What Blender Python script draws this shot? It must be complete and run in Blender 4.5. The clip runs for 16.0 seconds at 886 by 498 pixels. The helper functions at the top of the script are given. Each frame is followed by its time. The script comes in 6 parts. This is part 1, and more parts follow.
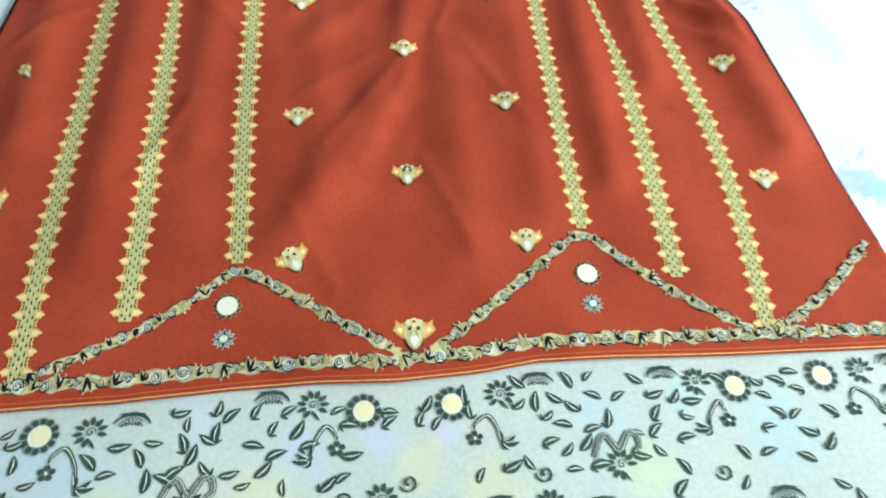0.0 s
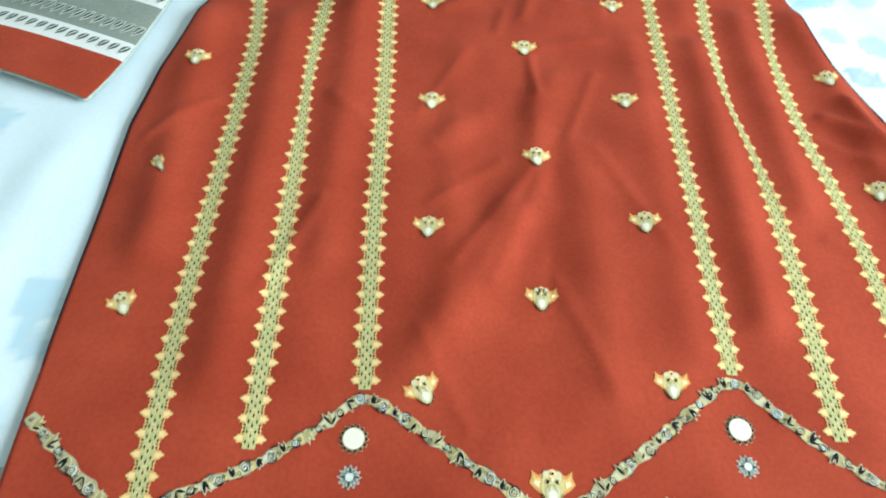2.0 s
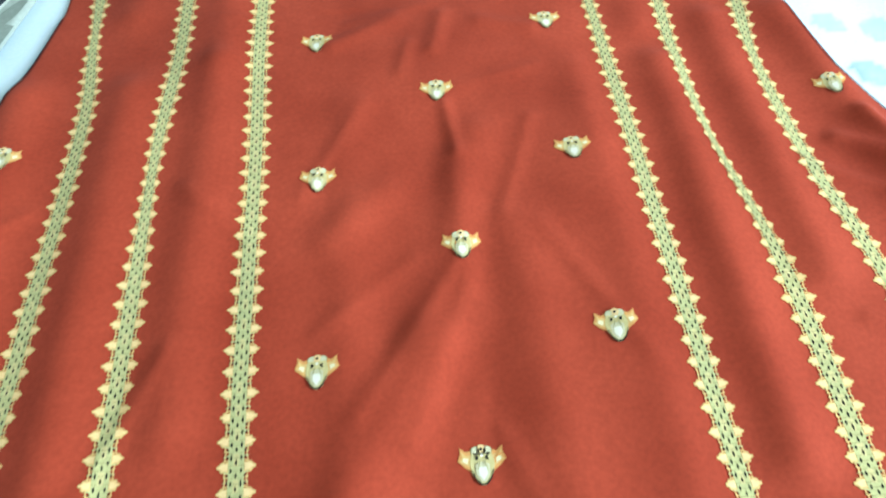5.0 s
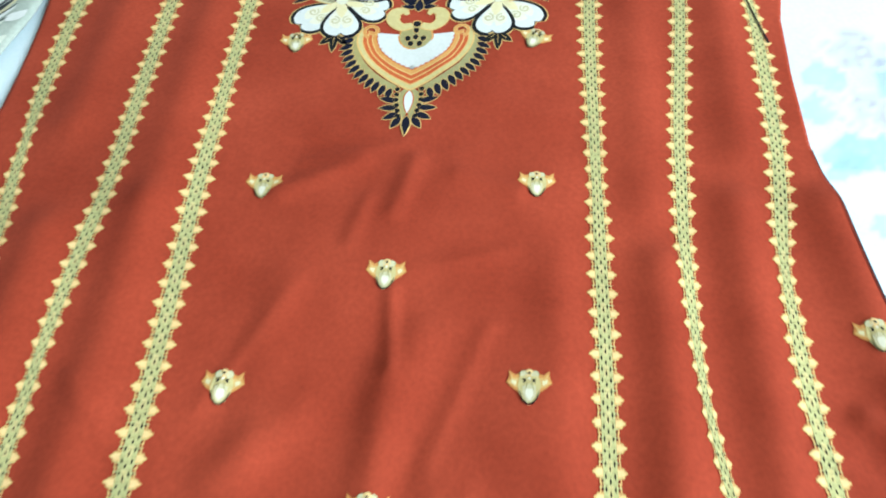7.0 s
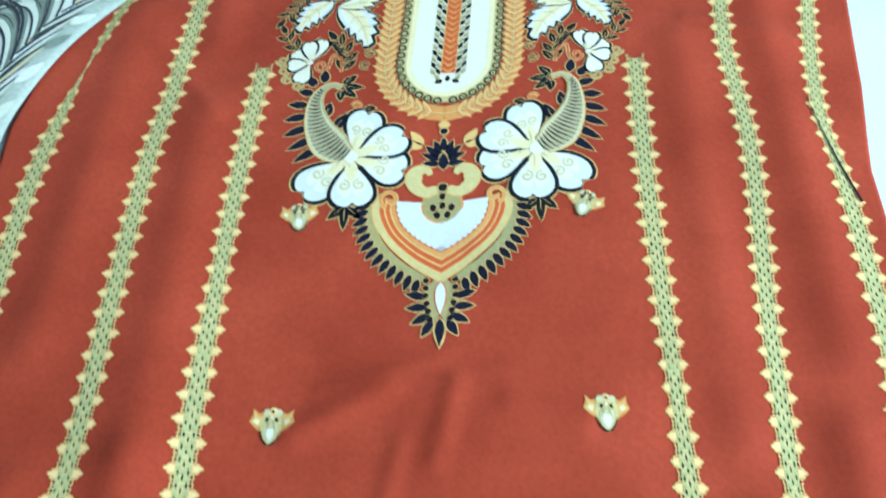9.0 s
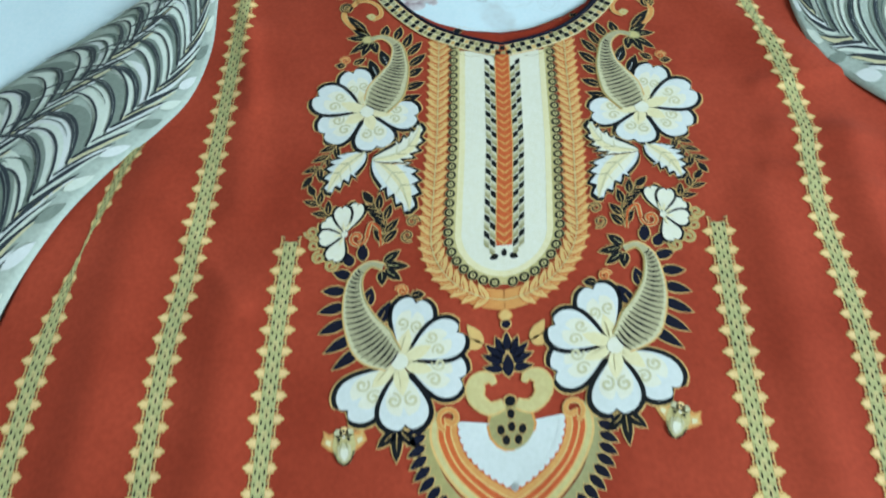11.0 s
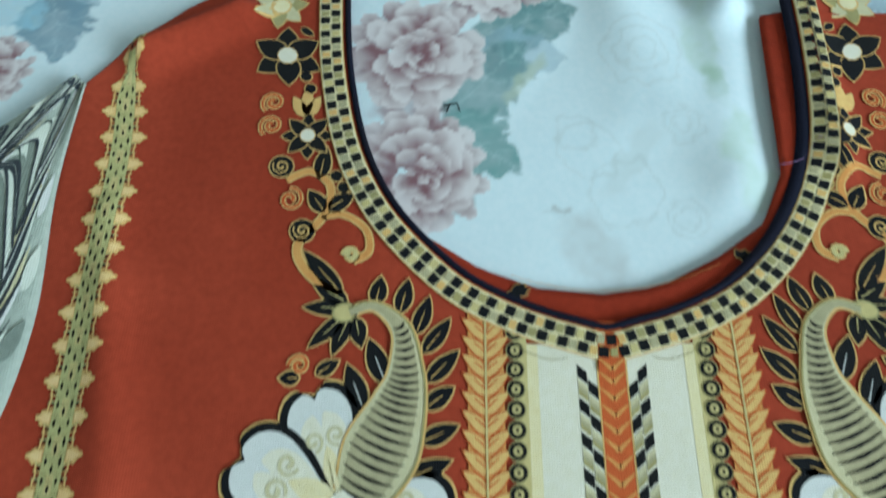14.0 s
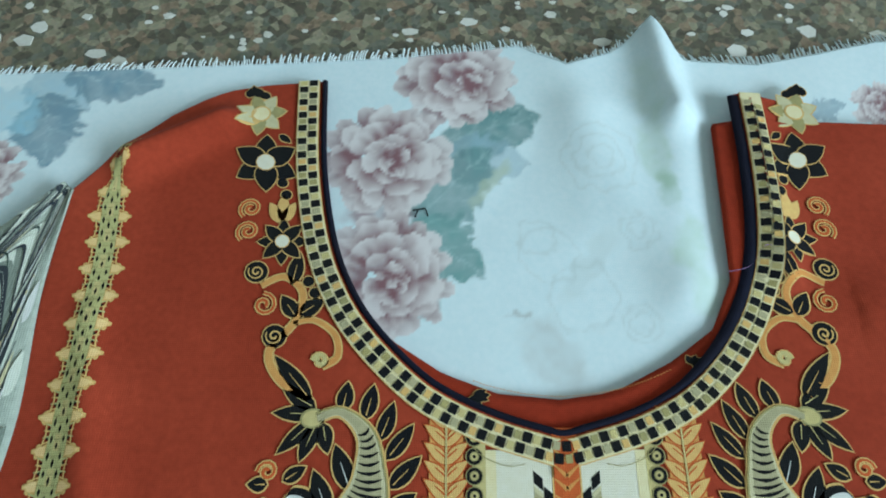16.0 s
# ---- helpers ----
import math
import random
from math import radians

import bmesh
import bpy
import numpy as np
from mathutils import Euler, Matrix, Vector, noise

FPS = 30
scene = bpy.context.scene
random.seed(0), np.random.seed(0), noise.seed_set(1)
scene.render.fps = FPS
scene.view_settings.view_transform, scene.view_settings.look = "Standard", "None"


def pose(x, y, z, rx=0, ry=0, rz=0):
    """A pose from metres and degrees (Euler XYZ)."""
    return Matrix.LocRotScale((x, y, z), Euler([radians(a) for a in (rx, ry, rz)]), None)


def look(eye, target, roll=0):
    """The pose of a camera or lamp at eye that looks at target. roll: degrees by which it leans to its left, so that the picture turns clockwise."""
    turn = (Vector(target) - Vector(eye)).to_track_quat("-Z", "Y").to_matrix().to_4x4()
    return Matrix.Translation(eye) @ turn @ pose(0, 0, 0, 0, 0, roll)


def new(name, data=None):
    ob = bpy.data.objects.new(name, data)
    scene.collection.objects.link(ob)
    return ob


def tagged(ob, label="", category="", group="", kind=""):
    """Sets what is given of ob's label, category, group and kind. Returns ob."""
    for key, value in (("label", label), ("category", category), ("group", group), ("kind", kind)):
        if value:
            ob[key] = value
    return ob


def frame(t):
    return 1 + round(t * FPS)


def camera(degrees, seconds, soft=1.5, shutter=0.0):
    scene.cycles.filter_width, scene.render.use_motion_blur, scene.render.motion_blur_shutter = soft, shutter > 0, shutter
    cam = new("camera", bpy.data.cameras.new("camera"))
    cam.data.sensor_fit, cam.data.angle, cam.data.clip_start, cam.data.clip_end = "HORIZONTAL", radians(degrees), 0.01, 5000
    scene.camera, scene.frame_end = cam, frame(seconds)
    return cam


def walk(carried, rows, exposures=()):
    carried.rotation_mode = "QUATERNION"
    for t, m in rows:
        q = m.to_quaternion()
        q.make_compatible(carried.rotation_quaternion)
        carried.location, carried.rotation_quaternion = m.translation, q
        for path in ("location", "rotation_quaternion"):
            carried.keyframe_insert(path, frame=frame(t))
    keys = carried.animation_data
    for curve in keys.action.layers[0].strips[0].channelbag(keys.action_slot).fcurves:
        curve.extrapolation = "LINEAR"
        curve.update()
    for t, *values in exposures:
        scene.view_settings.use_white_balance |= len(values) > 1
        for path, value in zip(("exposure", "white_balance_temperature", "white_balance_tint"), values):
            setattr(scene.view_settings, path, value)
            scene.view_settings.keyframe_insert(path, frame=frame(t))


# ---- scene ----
cam = camera(67.4, 16.0, soft=1.9, shutter=0.5)
PATH = [
    (0, (-0.01631, -0.09010, 0.35816), (0.01896, 0.11210, 0.01484), 7.37),
    (0.5, (-0.01591, -0.10914, 0.38296), (0.02465, 0.09991, 0.04436), 9.38),
    (1, (-0.03299, -0.09054, 0.39281), (0.00234, 0.13186, 0.06223), 8.53),
    (1.5, (-0.05252, -0.05709, 0.38030), (-0.02771, 0.16369, 0.04768), 7.69),
    (2, (-0.07105, -0.02777, 0.36399), (-0.06343, 0.19227, 0.03004), 4.77),
    (2.5, (-0.05228, 0.00122, 0.34807), (-0.04020, 0.21955, 0.01313), 4.03),
    (3, (-0.03558, 0.04017, 0.32714), (-0.01144, 0.25237, -0.01107), 8.53),
    (3.2, (-0.03297, 0.05765, 0.32331), (-0.01706, 0.27032, -0.01510), 6.09),
    (5.3, (-0.01083, 0.11579, 0.29796), (0.00096, 0.33489, -0.03649), -1.78),
    (5.5, (0.00222, 0.14831, 0.30508), (0.02333, 0.35346, -0.03765), 1.41),
    (6, (0.02803, 0.20522, 0.29535), (0.04540, 0.40224, -0.05233), 4.59),
    (6.5, (0.03340, 0.21616, 0.33339), (0.02567, 0.41172, -0.01546), -0.02),
    (7, (0.04567, 0.25344, 0.31571), (0.02186, 0.44568, -0.03426), -3.11),
    (7.5, (0.06603, 0.29089, 0.29348), (0.02495, 0.46738, -0.06312), -8.44),
    (8, (0.04589, 0.32291, 0.29640), (0.01496, 0.48081, -0.06982), -6.49),
    (8.5, (0.02632, 0.35847, 0.30128), (0.00301, 0.53275, -0.06334), -5.21),
    (9, (0.00931, 0.38857, 0.31242), (-0.00587, 0.57913, -0.04439), -3.25),
    (9.5, (-0.00622, 0.40626, 0.31682), (-0.02068, 0.60261, -0.03137), -3.03),
    (9.7, (-0.01045, 0.41247, 0.32283), (-0.02387, 0.61359, -0.02266), -2.77),
    (11.8, (-0.03092, 0.59585, 0.30648), (-0.03930, 0.76827, -0.05435), -3.58),
    (12, (-0.02579, 0.61688, 0.30267), (-0.03224, 0.78658, -0.05948), -2.78),
    (12.5, (-0.03273, 0.64180, 0.28522), (-0.04490, 0.80595, -0.07935), -3.31),
    (13, (-0.03720, 0.66964, 0.26117), (-0.04760, 0.82637, -0.11190), -3.41),
    (13.5, (-0.04322, 0.71028, 0.22384), (-0.04931, 0.86612, -0.14972), -3.42),
    (14, (-0.05203, 0.75926, 0.21151), (-0.05295, 0.91281, -0.15784), -0.64),
    (14.5, (-0.04662, 0.77681, 0.22248), (-0.04891, 0.94451, -0.14066), -1.57),
    (15, (-0.04197, 0.77406, 0.22643), (-0.04239, 0.94464, -0.13537), -1.12),
    (15.5, (-0.03998, 0.77478, 0.22915), (-0.03922, 0.94633, -0.13220), -0.46),
    (16, (-0.04066, 0.77721, 0.23273), (-0.03973, 0.94998, -0.12803), 0.07),
]
EXPOSURES = [(0.0, 0.56, 6050, 8), (0.5, 0.42, 6050, 8), (1.0, 0.42, 6050, 8), (2.0, 0.72, 5980, 8), (5.5, 0.82, 5480, 4), (7.0, 0.78, 5850, 8), (8.0, 0.93, 5080, 0), (9.0, 0.78, 5050, 0), (9.7, 0.60, 5250, 2), (12.0, 0.28, 5560, 3), (13.5, 0.20, 5620, 2), (14.5, 0.06, 5640, 2), (16.0, 0.06, 5640, 2)]
walk(cam, [(t, look(eye, target, roll)) for t, eye, target, roll in PATH], EXPOSURES)

# ---- small tools ----
rng = random.Random(7)


def lerp_at(table, v):
    """Piecewise smooth value at v of (v, value) pairs."""
    if v <= table[0][0]:
        return table[0][1]
    for (a, x), (b, y) in zip(table, table[1:]):
        if v <= b:
            f = (v - a) / (b - a)
            return x + (y - x) * f
    return table[-1][1]


def step(a, b, v):
    f = min(1.0, max(0.0, (v - a) / (b - a)))
    return f * f * (3 - 2 * f)


def bow(points, n=8):
    """A smooth line through points (Catmull-Rom), n pieces between neighbours."""
    p = [points[0], *points, points[-1]]
    out = []
    for i in range(1, len(p) - 2):
        for k in range(n):
            f = k / n
            out.append(tuple(0.5 * (2 * b + (c - a) * f + (2 * a - 5 * b + 4 * c - d) * f * f + (3 * b - a - 3 * c + d) * f ** 3)
                             for a, b, c, d in zip(p[i - 1], p[i], p[i + 1], p[i + 2])))
    return out + [tuple(points[-1])]


# ---- world, window light ----
world = bpy.data.worlds.new("sky")
scene.world = world
world.use_nodes = True
sky = world.node_tree.nodes.new("ShaderNodeTexSky")
sky.sky_type, sky.sun_disc, sky.sun_elevation, sky.sun_rotation = "NISHITA", False, radians(50), radians(90)
world.node_tree.links.new(sky.outputs[0], world.node_tree.nodes["Background"].inputs[0])
world.node_tree.nodes["Background"].inputs[1].default_value = 0.12
day = bpy.data.lights.new("window_light", "AREA")
day.shape, day.size, day.size_y, day.energy, day.color = "RECTANGLE", 1.25, 0.95, 52.0, (0.90, 0.98, 1.0)
new("window_light", day).matrix_world = look((1.66, -0.20, 1.02), (0.0, 0.30, 0.0))

# ---- materials ----


def cloth(name, colour, other=None, rough=0.85, weave=2600, spread=0.35, sheen=0.02, bump=0.25, gloss=0.12):
    """Woven cloth: fine threads as relief, faint unevenness of the dye."""
    m = bpy.data.materials.new(name)
    m.use_nodes = True
    nt = m.node_tree
    b = nt.nodes["Principled BSDF"]
    b.inputs["Roughness"].default_value = rough
    b.inputs["Specular IOR Level"].default_value = gloss
    b.inputs["Sheen Weight"].default_value = sheen
    co = nt.nodes.new("ShaderNodeTexCoord")
    big, small = nt.nodes.new("ShaderNodeTexNoise"), nt.nodes.new("ShaderNodeTexNoise")
    big.inputs["Scale"].default_value, big.inputs["Detail"].default_value = 14, 4
    small.inputs["Scale"].default_value, small.inputs["Detail"].default_value = 420, 3
    mix, mix2 = nt.nodes.new("ShaderNodeMixRGB"), nt.nodes.new("ShaderNodeMixRGB")
    other = other or tuple(c * (1 - spread) for c in colour)
    mix.inputs[1].default_value, mix.inputs[2].default_value = (*colour, 1), (*other, 1)
    ramp = nt.nodes.new("ShaderNodeMapRange")
    ramp.inputs[1].default_value, ramp.inputs[2].default_value = 0.3, 0.75
    mix2.blend_type, mix2.inputs[0].default_value = "OVERLAY", 0.22
    for n in (big, small):
        nt.links.new(co.outputs["Object"], n.inputs["Vector"])
    nt.links.new(big.outputs[0], ramp.inputs[0])
    nt.links.new(ramp.outputs[0], mix.inputs[0])
    nt.links.new(mix.outputs[0], mix2.inputs[1])
    nt.links.new(small.outputs[0], mix2.inputs[2])
    nt.links.new(mix2.outputs[0], b.inputs["Base Color"])
    w1, w2, add, bp = (nt.nodes.new(k) for k in ("ShaderNodeTexWave", "ShaderNodeTexWave", "ShaderNodeMath", "ShaderNodeBump"))
    for w, d in ((w1, "X"), (w2, "Y")):
        w.bands_direction = d
        w.inputs["Scale"].default_value, w.inputs["Distortion"].default_value = weave / 6.28, 0.6
        nt.links.new(co.outputs["Object"], w.inputs["Vector"])
        nt.links.new(w.outputs[1], add.inputs[0 if w is w1 else 1])
    bp.inputs["Strength"].default_value, bp.inputs["Distance"].default_value = bump, 0.0004
    nt.links.new(add.outputs[0], bp.inputs["Height"])
    nt.links.new(bp.outputs[0], b.inputs["Normal"])
    return m


RED = cloth("rust_red_cotton", (0.39, 0.059, 0.026), (0.26, 0.033, 0.013), sheen=0.02, bump=0.12)
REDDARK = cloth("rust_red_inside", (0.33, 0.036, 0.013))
GOLD = cloth("gold_print", (0.76, 0.50, 0.17), (0.66, 0.44, 0.16))
AMBER = cloth("amber_print", (0.68, 0.30, 0.08), (0.66, 0.36, 0.11))
ORANGE = cloth("orange_print", (0.62, 0.14, 0.035), (0.52, 0.10, 0.03))
LIME = cloth("green_gold_print", (0.55, 0.52, 0.22), (0.46, 0.46, 0.20))
PEACH = cloth("pale_gold_print", (0.86, 0.62, 0.26), (0.80, 0.58, 0.28))
HORN = cloth("horn_print", (0.68, 0.63, 0.38), (0.56, 0.53, 0.32))
BUTTER = cloth("butter_print", (0.82, 0.74, 0.42), (0.80, 0.72, 0.44))
OLIVE = cloth("olive_print", (0.42, 0.36, 0.14), (0.34, 0.32, 0.15))
STRAW = cloth("straw_print", (0.66, 0.56, 0.25), (0.55, 0.48, 0.2))
CREAM = cloth("cream_print", (0.82, 0.79, 0.62), (0.77, 0.75, 0.60), spread=0.1)
WHITE = cloth("white_print", (0.74, 0.76, 0.72), (0.66, 0.69, 0.64), spread=0.1)
BLACK = cloth("black_print", (0.008, 0.009, 0.012), (0.013, 0.014, 0.012))
NAVY = cloth("navy_piping", (0.008, 0.010, 0.024), (0.010, 0.009, 0.016))
TEAL = cloth("dark_green_print", (0.030, 0.060, 0.055), (0.05, 0.085, 0.06))
SAGE = cloth("sage_print", (0.27, 0.31, 0.25), (0.18, 0.22, 0.19))
PALE = cloth("pale_sage_print", (0.70, 0.74, 0.62), (0.62, 0.68, 0.60))
SLATE = cloth("slate_print", (0.035, 0.045, 0.055), (0.05, 0.055, 0.055))
LILAC = cloth("lilac_thread", (0.35, 0.22, 0.42))
DUN = cloth("dun_print", (0.52, 0.47, 0.27), (0.36, 0.34, 0.20), spread=0.5)
SLEEVE = cloth("sleeve_cotton", (0.46, 0.51, 0.43), (0.36, 0.42, 0.36), spread=0.3)
PALETTE = (DUN, BUTTER, HORN, LIME, PEACH, RED, GOLD, AMBER, ORANGE, OLIVE, STRAW, CREAM, WHITE, BLACK, NAVY, TEAL, SAGE, PALE, SLATE)


def soft_print(m, blobs, soft=0.08):
    """Faded watercolour blots printed on a cloth: (x, y, radius, colour, strength)."""
    nt = m.node_tree
    b = nt.nodes["Principled BSDF"]
    last = b.inputs["Base Color"].links[0].from_socket
    co = nt.nodes.new("ShaderNodeTexCoord")
    warp, sub, mul, add = (nt.nodes.new(k) for k in ("ShaderNodeTexNoise", "ShaderNodeVectorMath", "ShaderNodeVectorMath", "ShaderNodeVectorMath"))
    warp.inputs["Scale"].default_value, warp.inputs["Detail"].default_value = 55, 5
    sub.operation, mul.operation, add.operation = "SUBTRACT", "MULTIPLY", "ADD"
    sub.inputs[1].default_value, mul.inputs[1].default_value = (0.5, 0.5, 0.5), (0.034, 0.034, 0.0)
    nt.links.new(co.outputs["Object"], warp.inputs["Vector"])
    nt.links.new(warp.outputs["Color"], sub.inputs[0])
    nt.links.new(sub.outputs[0], mul.inputs[0])
    nt.links.new(mul.outputs[0], add.inputs[0])
    nt.links.new(co.outputs["Object"], add.inputs[1])
    grain = nt.nodes.new("ShaderNodeTexNoise")
    grain.inputs["Scale"].default_value, grain.inputs["Detail"].default_value = 160, 4
    gr = nt.nodes.new("ShaderNodeMapRange")
    gr.inputs[1].default_value, gr.inputs[2].default_value, gr.inputs[3].default_value, gr.inputs[4].default_value = 0.3, 0.7, 0.78, 1.0
    nt.links.new(add.outputs[0], grain.inputs["Vector"])
    nt.links.new(grain.outputs[0], gr.inputs[0])
    for x, y, r, colour, strength in blobs:
        flat, dist, rng_, mul2, mix = (nt.nodes.new(k) for k in ("ShaderNodeVectorMath", "ShaderNodeVectorMath", "ShaderNodeMapRange", "ShaderNodeMath", "ShaderNodeMixRGB"))
        flat.operation, flat.inputs[1].default_value = "MULTIPLY", (1, 1, 0)
        dist.operation, dist.inputs[1].default_value = "DISTANCE", (x, y, 0)
        rng_.interpolation_type = "SMOOTHSTEP"
        for k, v in enumerate((r * (1 - soft), r * (1 + soft), min(1.0, strength * 1.1), 0.0)):
            rng_.inputs[k + 1].default_value = v
        mul2.operation = "MULTIPLY"
        mix.inputs[2].default_value = (*colour, 1)
        nt.links.new(add.outputs[0], flat.inputs[0])
        nt.links.new(flat.outputs[0], dist.inputs[0])
        nt.links.new(dist.outputs["Value"], rng_.inputs[0])
        nt.links.new(rng_.outputs[0], mul2.inputs[0])
        nt.links.new(gr.outputs[0], mul2.inputs[1])
        nt.links.new(mul2.outputs[0], mix.inputs[0])
        nt.links.new(last, mix.inputs[1])
        last = mix.outputs[0]
    nt.links.new(last, b.inputs["Base Color"])
    return m


def plaster(name, colour):
    m = cloth(name, colour, spread=0.06, sheen=0.0, weave=300, bump=0.05)
    return m


PAINT = plaster("wall_paint", (0.72, 0.72, 0.68))



def printed(m):
    """Lets the cloth's printed colours, stored on the mesh, lie over its base colour."""
    nt = m.node_tree
    b = nt.nodes["Principled BSDF"]
    last = b.inputs["Base Color"].links[0].from_socket
    dye, mix = nt.nodes.new("ShaderNodeAttribute"), nt.nodes.new("ShaderNodeMixRGB")
    dye.attribute_name = "print"
    nt.links.new(dye.outputs["Alpha"], mix.inputs[0])
    nt.links.new(last, mix.inputs[1])
    nt.links.new(dye.outputs["Color"], mix.inputs[2])
    nt.links.new(mix.outputs[0], b.inputs["Base Color"])
    return m


LINEN = cloth("frayed_threads", (0.78, 0.86, 0.86), (0.70, 0.80, 0.82))
SHEET = printed(cloth("bedsheet_cotton", (0.73, 0.85, 0.87), (0.67, 0.80, 0.83), weave=3200, spread=0.08, bump=0.12))

TROUSER = soft_print(cloth("white_lawn", (0.54, 0.59, 0.52), (0.49, 0.56, 0.52), weave=3200, spread=0.08, bump=0.12), [
    (x, y, r, c, 0.45) for x, y, r, c in ((-0.17, -0.02, 0.022, (0.45, 0.60, 0.72)), (-0.06, 0.0, 0.014, (0.50, 0.58, 0.74)), (-0.02, 0.004, 0.010, (0.55, 0.58, 0.78)), (0.015, 0.005, 0.009, (0.55, 0.58, 0.78)),
                                         (0.10, 0.012, 0.016, (0.42, 0.60, 0.62)), (0.2, 0.0, 0.022, (0.42, 0.64, 0.66)), (-0.20, 0.0, 0.016, (0.45, 0.62, 0.74)), (0.15, 0.02, 0.014, (0.42, 0.64, 0.62)), (-0.115, 0.012, 0.012, (0.55, 0.60, 0.70)), (-0.08, -0.025, 0.016, (0.66, 0.66, 0.36)), (0.0, -0.012, 0.014, (0.68, 0.67, 0.40)), (0.04, -0.03, 0.018, (0.66, 0.66, 0.36)), (-0.16, -0.03, 0.015, (0.66, 0.67, 0.40)), (0.12, -0.02, 0.014, (0.62, 0.66, 0.38)))], 0.55)



def terrazzo():
    m = bpy.data.materials.new("terrazzo")
    m.use_nodes = True
    nt = m.node_tree
    b = nt.nodes["Principled BSDF"]
    b.inputs["Roughness"].default_value = 0.42
    co, v1, v2, ramp, mix, noi = (nt.nodes.new(k) for k in ("ShaderNodeTexCoord", "ShaderNodeTexVoronoi", "ShaderNodeTexVoronoi", "ShaderNodeValToRGB", "ShaderNodeMixRGB", "ShaderNodeTexNoise"))
    v1.inputs["Scale"].default_value, v2.inputs["Scale"].default_value, noi.inputs["Scale"].default_value = 240, 520, 30
    e = ramp.color_ramp.elements
    e[0].position, e[0].color = 0.0, (0.075, 0.065, 0.038, 1)
    e[1].position, e[1].color = 1.0, (0.26, 0.26, 0.20, 1)
    for pos, c in ((0.25, (0.13, 0.12, 0.068, 1)), (0.45, (0.11, 0.115, 0.08, 1)), (0.65, (0.22, 0.20, 0.12, 1)), (0.82, (0.19, 0.135, 0.075, 1))):
        e.new(pos).color = c
    ramp.color_ramp.interpolation = "CONSTANT"
    sep = nt.nodes.new("ShaderNodeSeparateColor")
    for v in (v1, v2, noi):
        nt.links.new(co.outputs["Object"], v.inputs["Vector"])
    nt.links.new(v1.outputs["Color"], sep.inputs[0])
    nt.links.new(sep.outputs[0], ramp.inputs[0])
    mix.blend_type, mix.inputs[0].default_value = "OVERLAY", 0.5
    nt.links.new(ramp.outputs[0], mix.inputs[1])
    grey = nt.nodes.new("ShaderNodeHueSaturation")
    grey.inputs["Saturation"].default_value = 0.12
    nt.links.new(v2.outputs["Color"], grey.inputs["Color"])
    nt.links.new(grey.outputs[0], mix.inputs[2])
    hue = nt.nodes.new("ShaderNodeHueSaturation")
    hue.inputs["Saturation"].default_value = 0.85
    nt.links.new(mix.outputs[0], hue.inputs["Color"])
    nt.links.new(hue.outputs[0], b.inputs["Base Color"])
    return m


FLOOR = terrazzo()
CHIP = cloth("marble_chip", (0.74, 0.74, 0.68), (0.5, 0.5, 0.42), rough=0.4, sheen=0.0, bump=0.0)

# ---- mesh tools ----


def part(name, mesh, parent=None, label=""):
    ob = new(name, mesh)
    ob.parent = parent
    if label:
        ob["label"] = label
    return ob


def mesh_of(name, verts, faces, mats, index=None, smooth=False):
    me = bpy.data.meshes.new(name)
    me.from_pydata(verts, [], faces)
    for m in mats:
        me.materials.append(m)
    if index is not None:
        me.polygons.foreach_set("material_index", index)
    if smooth:
        me.polygons.foreach_set("use_smooth", [True] * len(me.polygons))
    me.update()
    return me


def sheet_mesh(name, rows, mat, smooth=True):
    """Rows of points, all of one length, as a net of quads; quads without area are left out."""
    n = len(rows[0])
    verts = [p for row in rows for p in row]
    faces = []
    for i in range(len(rows) - 1):
        for j in range(n - 1):
            a, b, c, d = i * n + j, i * n + j + 1, (i + 1) * n + j + 1, (i + 1) * n + j
            if abs(verts[a][0] - verts[b][0]) + abs(verts[d][0] - verts[c][0]) > 1e-5 and abs(verts[a][1] - verts[d][1]) + abs(verts[b][1] - verts[c][1]) > 1e-5:
                faces.append((a, b, c, d))
    return mesh_of(name, verts, faces, [mat], smooth=smooth)


def thick(ob, depth):
    mod = ob.modifiers.new("thickness", "SOLIDIFY")
    mod.thickness, mod.offset = depth, -1
    return ob


def box(name, x0, y0, z0, x1, y1, z1, mat, parent=None):
    bm = bmesh.new()
    bmesh.ops.create_cube(bm, size=1)
    for v in bm.verts:
        v.co = ((x0 + x1) / 2 + v.co.x * (x1 - x0), (y0 + y1) / 2 + v.co.y * (y1 - y0), (z0 + z1) / 2 + v.co.z * (z1 - z0))
    me = bpy.data.meshes.new(name)
    bm.to_mesh(me)
    bm.free()
    me.materials.append(mat)
    return part(name, me, parent)


